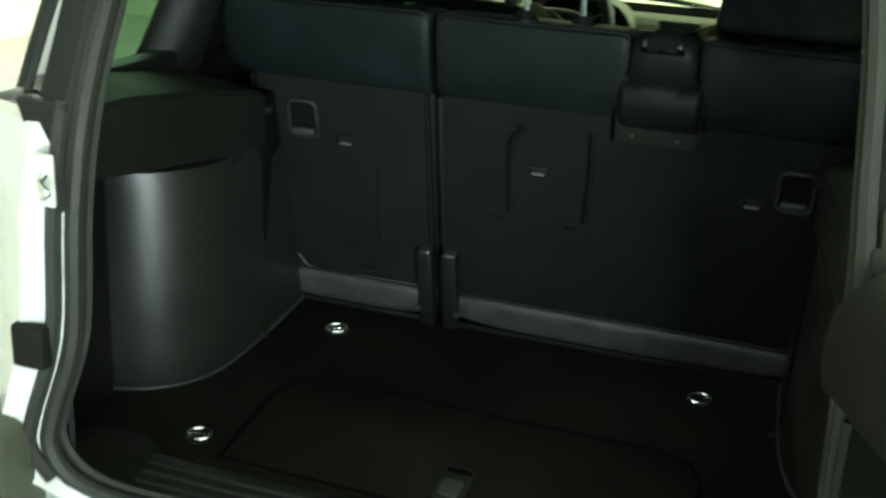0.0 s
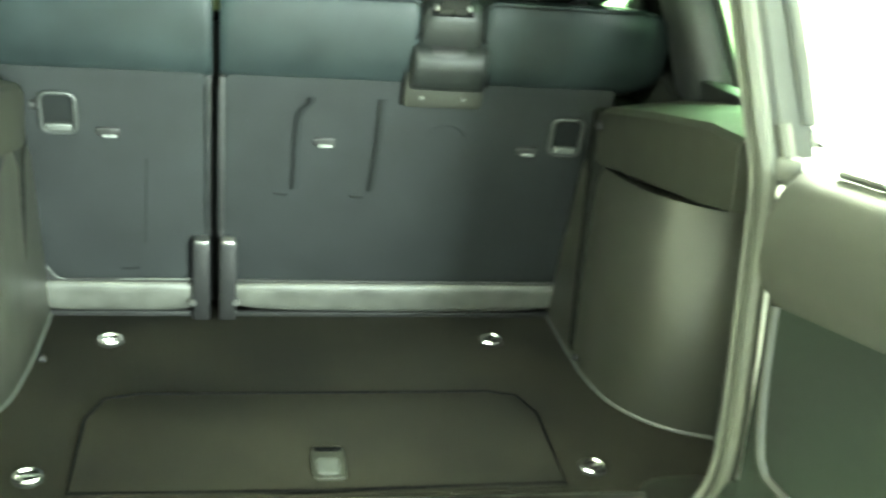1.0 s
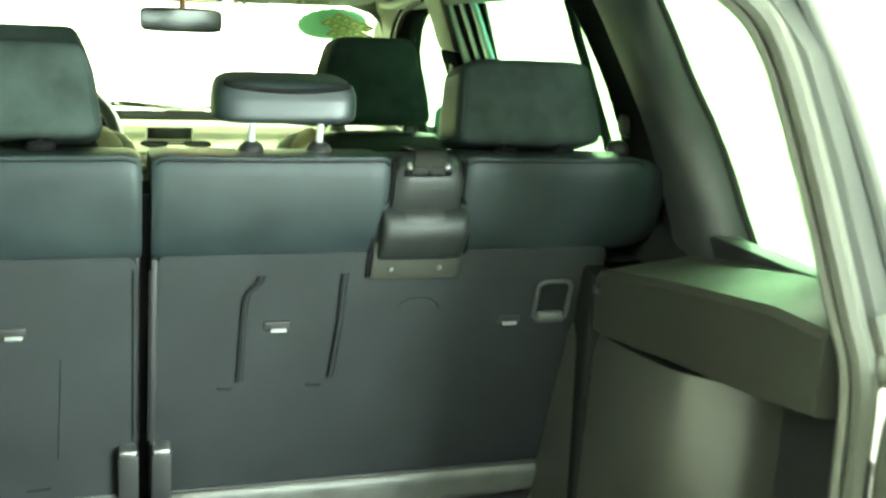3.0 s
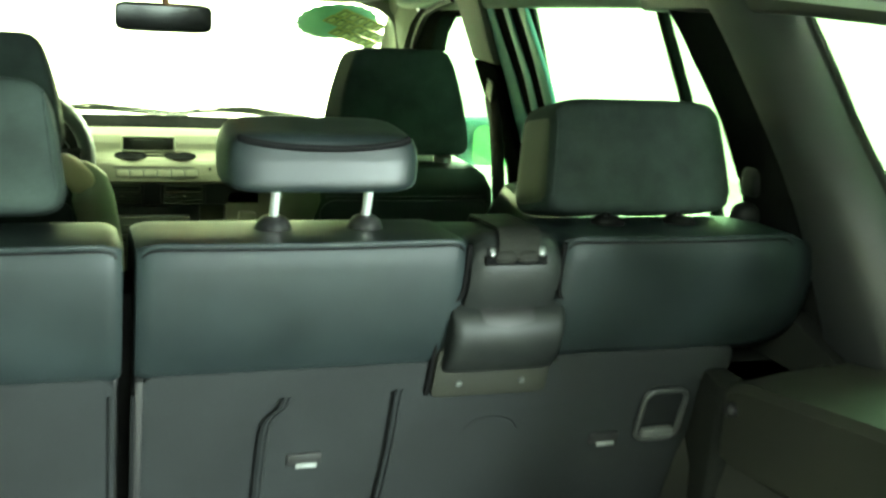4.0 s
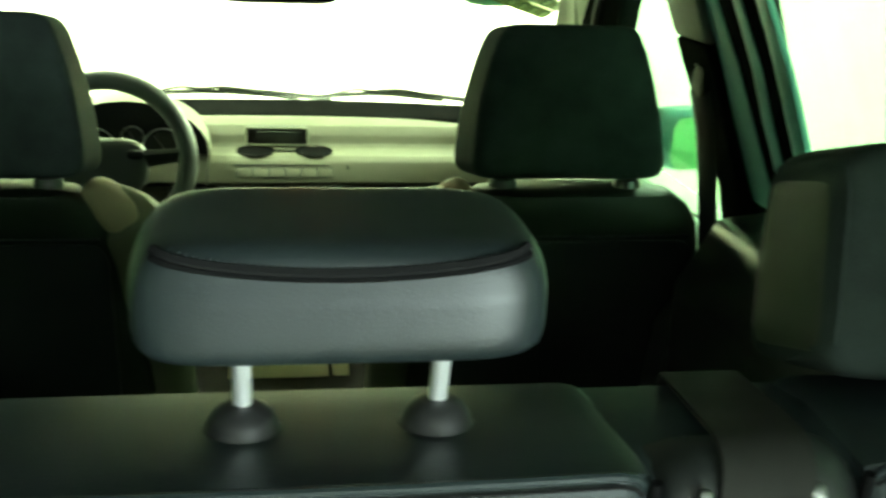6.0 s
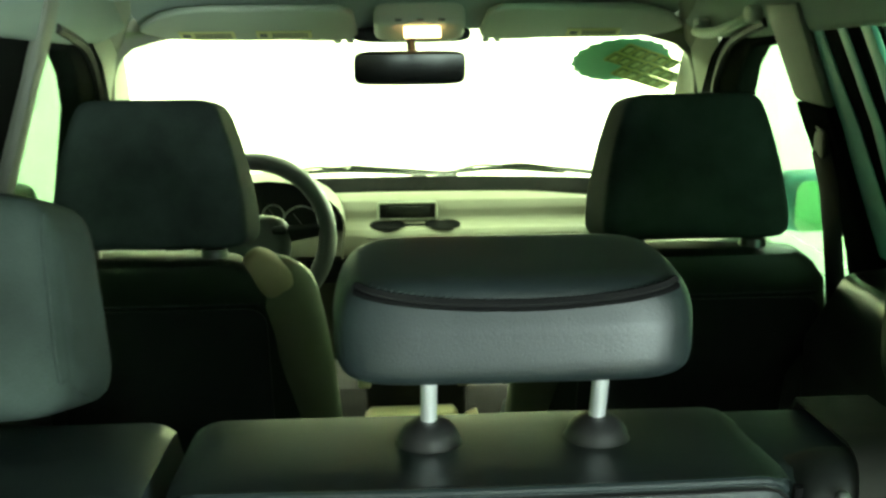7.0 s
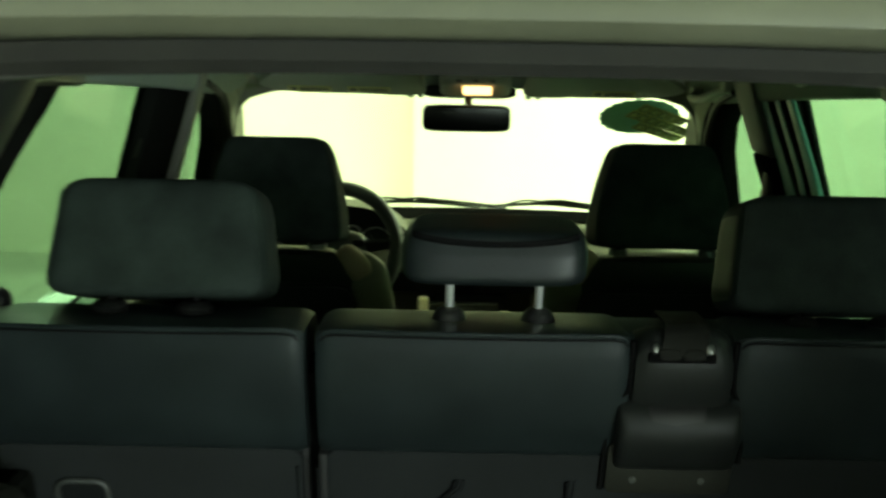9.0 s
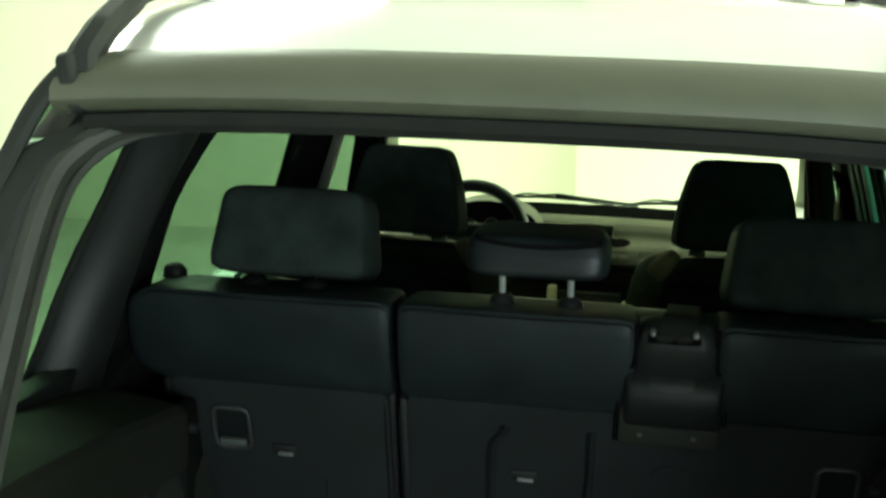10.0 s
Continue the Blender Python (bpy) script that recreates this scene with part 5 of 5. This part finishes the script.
for x0, x1 in ((-0.60, -0.045), (0.225, 0.665)):
    net = thing("roof_net", ((x0 + x1) / 2, 2.0, 1.84), "grey elastic storage net under the headlining", "net", "roof nets")
    y0, y1, n = 1.68, 2.33, 11
    cords = []
    for i in range(-10, n + 1):
        for sgn in (1, -1):
            pts = []
            for k in range(17):
                f = k / 16
                u = (i + (f * 8.0 if sgn > 0 else (1 - f) * 5.0)) / n
                if 0 <= u <= 1:
                    x, y = x0 + (x1 - x0) * u, y0 + (y1 - y0) * f
                    pts.append((x + 0.004 * math.sin(17 * f + i), y, roof_z(x, y) - 0.010 * math.sin(math.pi * f) - 0.002 * math.sin(23 * u + 9 * f)))
            if len(pts) > 1:
                cords.append(tube(pts, 0.0026 if sgn > 0 else 0.0014, 5))
    ob = part("net_mesh", joined(*cords), NET, net, "diamond mesh of grey cord")
    ob["kind"] = "stuff"
    back = loft([[(x0 + (x1 - x0) * k / 6, y, roof_z(x0 + (x1 - x0) * k / 6, y) + e) for y, e in ((1.64, 0.006), (2.35, 0.014), (2.35, 0.030), (1.64, 0.020))] for k in range(7)])
    part("pocket_panel", back, LINING, net, "grey cloth pocket behind the net")
    xo, d = (x0, -1) if x0 < 0 else (x1, 1)
    if x0 > 0:
        # No real opening: a flat black disc carries the shade of the hole.
        mouth = loft([[(x1 - 0.115 + 0.10 * math.cos(a) * k, 1.86 + 0.13 * math.sin(a) * k, roof_z(x1, 1.86 + 0.13 * math.sin(a) * k) + 0.003 - e) for a in [2 * math.pi * j / 24 for j in range(24)]] for k, e in ((0.9, 0.0), (1.0, 0.003), (0.9, 0.004))])
        part("pocket_mouth", mouth, DULL, net, "dark patch for the shade in the pocket's mouth")
    part("end_panel", slab([(1.66, 1.875), (1.70, 1.856), (2.36, roof_z(xo, 2.36) - 0.004), (2.38, roof_z(xo, 2.36) + 0.04)], "x", min(xo, xo + d * 0.028), max(xo, xo + d * 0.028), 0.006), LINING, net)
    part("front_bar", tube([(x0 + (x1 - x0) * i / 8, y1 + 0.008, roof_z(x0 + (x1 - x0) * i / 8, y1) - 0.003) for i in range(9)], 0.008, 8), LINTRIM, net)
    part("rear_bar", tube([(x0 + (x1 - x0) * i / 8, y0, roof_z(x0 + (x1 - x0) * i / 8, y0) - 0.002) for i in range(9)], 0.003, 6), LINTRIM, net)

for s, xa, xb in ((-1, -0.63, -0.10), (1, 0.19, 0.70)):
    vis = thing("sun_visor", ((xa + xb) / 2, 2.62, 1.72), "folded light grey sun visor with a warning label", "sun visor", "sun visors")
    w, h = xb - xa, 0.18
    m = pose((xa + xb) / 2, 2.56, 1.722, 65)
    pts = [(-w / 2 + 0.15, -h / 2 + 0.003), (w / 2 - 0.02, -h / 2), (w / 2, -h / 2 + 0.03), (w / 2 - 0.01, h / 2 - 0.03), (w / 2 - 0.04, h / 2), (-w / 2 + 0.20, h / 2), (-w / 2 + 0.13, h / 2 - 0.012), (-w / 2 + 0.07, h / 2 - 0.045), (-w / 2 + 0.03, h / 2 - 0.095), (-w / 2 + 0.018, h / 2 - 0.115), (-w / 2 + 0.034, -h / 2 + 0.042), (-w / 2 + 0.075, -h / 2 + 0.018)]
    if s > 0:
        pts = [(-x, y) for x, y in pts]
    part("panel", bent(slab(pts, "y", -0.009, 0.009, 0.008, 3), m), VISOR, vis)
    for lx in ((0.02,) if s > 0 else (-0.09, 0.09)):
        lab = part("warning_label", bent(box(0.13, 0.002, 0.040, (lx, -0.0105, -0.045)), m), LABEL, vis, "pale yellow warning label")
        for k in range(3):
            part("text_bar", bent(box(0.085, 0.001, 0.004, (lx + 0.014, -0.0122, -0.035 - 0.010 * k)), m), WHITETAG, lab)
        part("mark", bent(box(0.018, 0.001, 0.020, (lx - 0.048, -0.0122, -0.045)), m), WHITETAG, lab)
    part("hinge_arm", bent(tube([((w / 2 - 0.05) * -s, 0, -h / 2 - 0.006), ((w / 2 - 0.13) * -s, 0, -h / 2 - 0.006)], 0.006, 8), m), LINTRIM, vis)
    for k in range(2):
        part("clip_foot", bent(pillow(0.02, 0.02, 0.022, (s * (0.02 + 0.03 * k - w / 2), 0, -h / 2 - 0.008), 0.6), m), LINTRIM, vis)

for s, ya, yb, z, label in ((1, 2.02, 2.36, 1.748, "folding grey grab handle over the front door"), (1, 1.25, 1.45, 1.815, "folding grey grab handle over the rear door"), (-1, 1.22, 1.50, 1.822, "folding grey grab handle over the rear door")):
    g = thing("grab_handle", (mx(s, 0.63), (ya + yb) / 2, z), label, "grab handle", "grab handles")
    e = -0.10 if ya > 2 else 0.0
    part("grip", tube(smooth_path([(mx(s, 0.645), ya, z), (mx(s, 0.615), ya + 0.05, z - 0.018 + 0.05 * e), (mx(s, 0.612), (ya + yb) / 2, z - 0.026 + 0.15 * e), (mx(s, 0.615), yb - 0.05, z - 0.018 + 0.25 * e), (mx(s, 0.645), yb, z + 0.34 * e)], 5), 0.011, 8), LINTRIM, g)
    for y in (ya, yb):
        part("handle_mount", pillow(0.03, 0.05, 0.035, (mx(s, 0.64), y, z + (0.34 * e if y == yb else 0)), 0.5), LINTRIM, g)
for s in (1, -1):
    if s > 0:
        belt = thing("seat_belt", (mx(s, 0.67), 1.9, 1.5), "black seat belt hanging from the pillar", "seat belt", "seat belts")
        part("webbing", tube([(mx(s, 0.680), 1.755, 1.530), (mx(s, 0.674), 1.695, 1.475), (mx(s, 0.664), 1.64, 1.40), (mx(s, 0.66), 1.59, 1.28), (mx(s, 0.66), 1.56, 0.80)], 0.018, 8, flat=0.12), BLACK, belt)
        part("belt_loop", pillow(0.02, 0.05, 0.06, (mx(s, 0.684), 1.755, 1.532), 0.6), LEDGE, belt)
    m_ = thing("door_mirror", (mx(s, 0.90), 2.5, 1.30), "door mirror with a dark housing outside the window", "mirror", "door mirrors")
    part("housing", pillow(0.205, 0.11, 0.146, pose(mx(s, 0.985), 2.50, 1.290), 0.45), TEALSHEEN if s > 0 else BLACK, m_, "mirror housing with its blue-green sheen coloured in" if s > 0 else "")
    part("mirror_glass", bent(slab(rrect(-0.088, 0.088, -0.061, 0.061, 0.03), "y", -0.002, 0.002), pose(mx(s, 0.985), 2.437, 1.290, 0, 0, 16 * s)), MIRRORGLASS, m_)
    part("arm", tube([(mx(s, 0.78), 2.53, 1.25), (mx(s, 0.92), 2.52, 1.255)], 0.03, 8), BLACK, m_)

# wipers
for i, (x0, x1) in enumerate(((-0.40, 0.20), (0.14, 0.66))):
    wp = thing("wiper", (x0, 3.5, 1.19), "dark windscreen wiper resting at the foot of the glass", "wiper", "wipers")
    y = 3.50
    part("arm", tube(smooth_path([(x1, y + 0.02, 1.195), ((x0 + x1) / 2 + 0.1, y, 1.216), ((x0 + x1) / 2 - 0.05, y - 0.01, 1.228)], 5), 0.009, 6), BLACK, wp)
    part("blade", tube(smooth_path([(x0, y - 0.02, 1.206), (x0 + 0.15, y - 0.01, 1.217), ((x0 + x1) / 2, y, 1.215), (x1 - 0.1, y, 1.200)], 5), 0.0078, 6), BLACK, wp)
    part("blade_yoke", tube(smooth_path([(x0 + 0.06, y - 0.02, 1.216), (x0 + 0.13, y - 0.018, 1.232), (x0 + 0.2, y - 0.015, 1.228), (x0 + 0.27, y - 0.012, 1.233), (x0 + 0.36, y - 0.01, 1.220)], 5), 0.0045, 6), BLACK, wp)

# sticker on the windscreen
stick = thing("windscreen_sticker", (0.62, 2.82, 1.58), "teal and olive dealer sticker on the windscreen", "sticker")
rake = pose(0.60, 2.83, 1.605, -33, 0, 0)  # local y runs down the glass, -z to the cabin
disc = []
for k in range(40):
    a = 2 * math.pi * k / 40
    r = 0.112 + (0.005 if k % 2 else -0.003)
    disc.append((r * 1.15 * math.cos(a) - 0.016, r * math.sin(a) - 0.010))
part("disc", bent(slab(disc, "z", 0, 0.0008), rake), STICKTEAL, stick, "scalloped teal disc", False)
tilt = pose(0.058, 0.026, 0, 0, 0, 31)
for w, y, x, n in ((0.19, -0.050, -0.030, 5), (0.26, 0.0, 0.0, 7), (0.19, 0.050, 0.034, 5)):
    m = rake @ tilt @ pose(x, y, -0.004)
    row = part("banner", bent(slab([(-w / 2, -0.024), (w / 2, -0.024), (w / 2, 0.024), (-w / 2, 0.024)], "z", 0, 0.001), m), STICKGOLD, stick, "olive slanted banner", False)
    for k in range(n):
        at_x = -w / 2 + w * (k + 0.5) / n
        part("letter_tile", bent(box(0.029, 0.038, 0.0006, (at_x, 0, -0.001)), m), STICKDARK, row, "dark lettering tile", False)
        part("lettering_bar", bent(box(0.017, 0.025, 0.0006, (at_x, 0, -0.002)), m), STICKPALE, row, "pale lettering bar", False)

# ---------------------------------------------------------------- tailgate, swung open
G = pose(0.620, -0.222, 0, 0, 0, -66)  # local x runs from the hinge to the free edge, y to the inside face (negative) and outside
gate = thing("tailgate", (0.634, -0.225, 0.7), "open white tailgate with a charcoal inner trim", "tailgate")


def gt(bm):
    return bent(bm, G)


part("outer_skin", gt(slab(rrect(0.02, 1.26, 0.62, 1.36, 0.05), "y", 0.05, 0.13, 0.015)), PAINT, gate, "white painted outer skin")
ledge_prof = [(0.05, 1.17), (0.004, 1.17), (-0.004, 1.188), (-0.040, 1.222), (-0.050, 1.26), (-0.046, 1.32), (-0.030, 1.352), (0.0, 1.372), (0.05, 1.378)]
ledge = loft([[(x, y + (0.03 if x in (-0.006, 1.235) else 0), z) for y, z in ledge_prof] for x in (-0.006, 0.012, 0.30, 0.7, 1.22, 1.235)])
part("gate_ledge", gt(ledge), LEDGE, gate, "rounded charcoal plastic ledge along the top")
low_prof = [(0.05, 0.68), (0.0, 0.68), (0.002, 0.90), (0.0, 1.188), (0.05, 1.188)]
low_panel = loft([[(x, y + (0.03 if x in (-0.010, 1.23) else 0), z) for y, z in low_prof] for x in (-0.010, 0.006, 0.30, 0.7, 1.215, 1.23)])
part("gate_panel", gt(low_panel), PANEL, gate, "dark cloth inner panel")
part("window_slot", gt(box(1.16, 0.02, 0.012, (0.64, 0.062, 1.372), 0.003)), BLACKRUBBER, gate)
part("waist_seal", gt(tube([(0.05, 0.045, 1.384), (1.22, 0.045, 1.384)], 0.006, 6)), RUBBER, gate)
part("pocket_rim", gt(tube(smooth_path([(0.020, -0.002, 1.18), (0.024, -0.003, 1.08), (0.036, -0.003, 0.97), (0.050, -0.003, 0.928), (0.085, -0.003, 0.905), (0.28, -0.003, 0.857), (0.6, -0.003, 0.79), (1.15, -0.003, 0.76)], 5), 0.0075, 8, flat=0.6)), LEDGE, gate, "grey plastic pocket rim")
part("screw", gt(lathe([(0, 0), (0.008, 0), (0.006, 0.004), (0, 0.004)], 10, pose(0.40, -0.006, 1.19, 90))), SILVER, gate)
part("hinge_plate", gt(box(0.05, 0.06, 0.10, (-0.01, 0.05, 1.30), 0.008)), PAINT, gate, "white painted hinge")
part("hinge_gaiter", gt(slab([(-0.070, 0.50), (-0.055, 0.78), (-0.02, 0.86), (0.004, 0.88), (0.004, 0.50)], "y", 0.004, 0.05, 0.004)), PANEL, gate, "dark cloth flap at the hinge side")
part("hinge_cover", box(0.040, 0.030, 0.035, pose(0.642, -0.178, 1.372, 0, 0, -30), 0.008), RUBBER, gate)

spare = thing("spare_wheel", tuple(G @ Vector((0.46, 0.25, 1.25))), "spare wheel with a black tyre on the tailgate", "wheel")
WM = G @ pose(0.46, 0.25, 1.25, -90, 0, 0)
tyre = []
for r, z in ((0.215, -0.10), (0.29, -0.11), (0.34, -0.095), (0.36, -0.06), (0.362, 0.0), (0.36, 0.06), (0.34, 0.095), (0.29, 0.11), (0.215, 0.10), (0.21, 0.0)):
    tyre.append((r, z))
ty = [[(r * math.cos(2 * math.pi * k / 64), r * math.sin(2 * math.pi * k / 64), z) for k in range(64)] for r, z in tyre + tyre[:1]]
part("tyre", bent(loft(ty, caps=False), WM), TYRE, spare, "black rubber tyre")
blocks = [bent(box(0.010, 0.021, 0.078, (0.3578, 0.0, 0), 0.003), pose(0, 0, 0, 0, 0, 4.5 * k) @ pose(0, 0, 0.046 * (1 if k % 2 else -1), 0, 0, 0)) for k in range(80)]
tb = part("tread", bent(joined(*blocks), WM), TYRE, spare)
tb["kind"] = "stuff"
part("wheel_rim", bent(lathe([(0.0, -0.02), (0.06, -0.03), (0.09, 0.0), (0.15, 0.0), (0.19, -0.06), (0.215, -0.09), (0.22, -0.08), (0.215, 0.09), (0.0, 0.09)], 40), WM), SILVER, spare, "pale alloy rim")
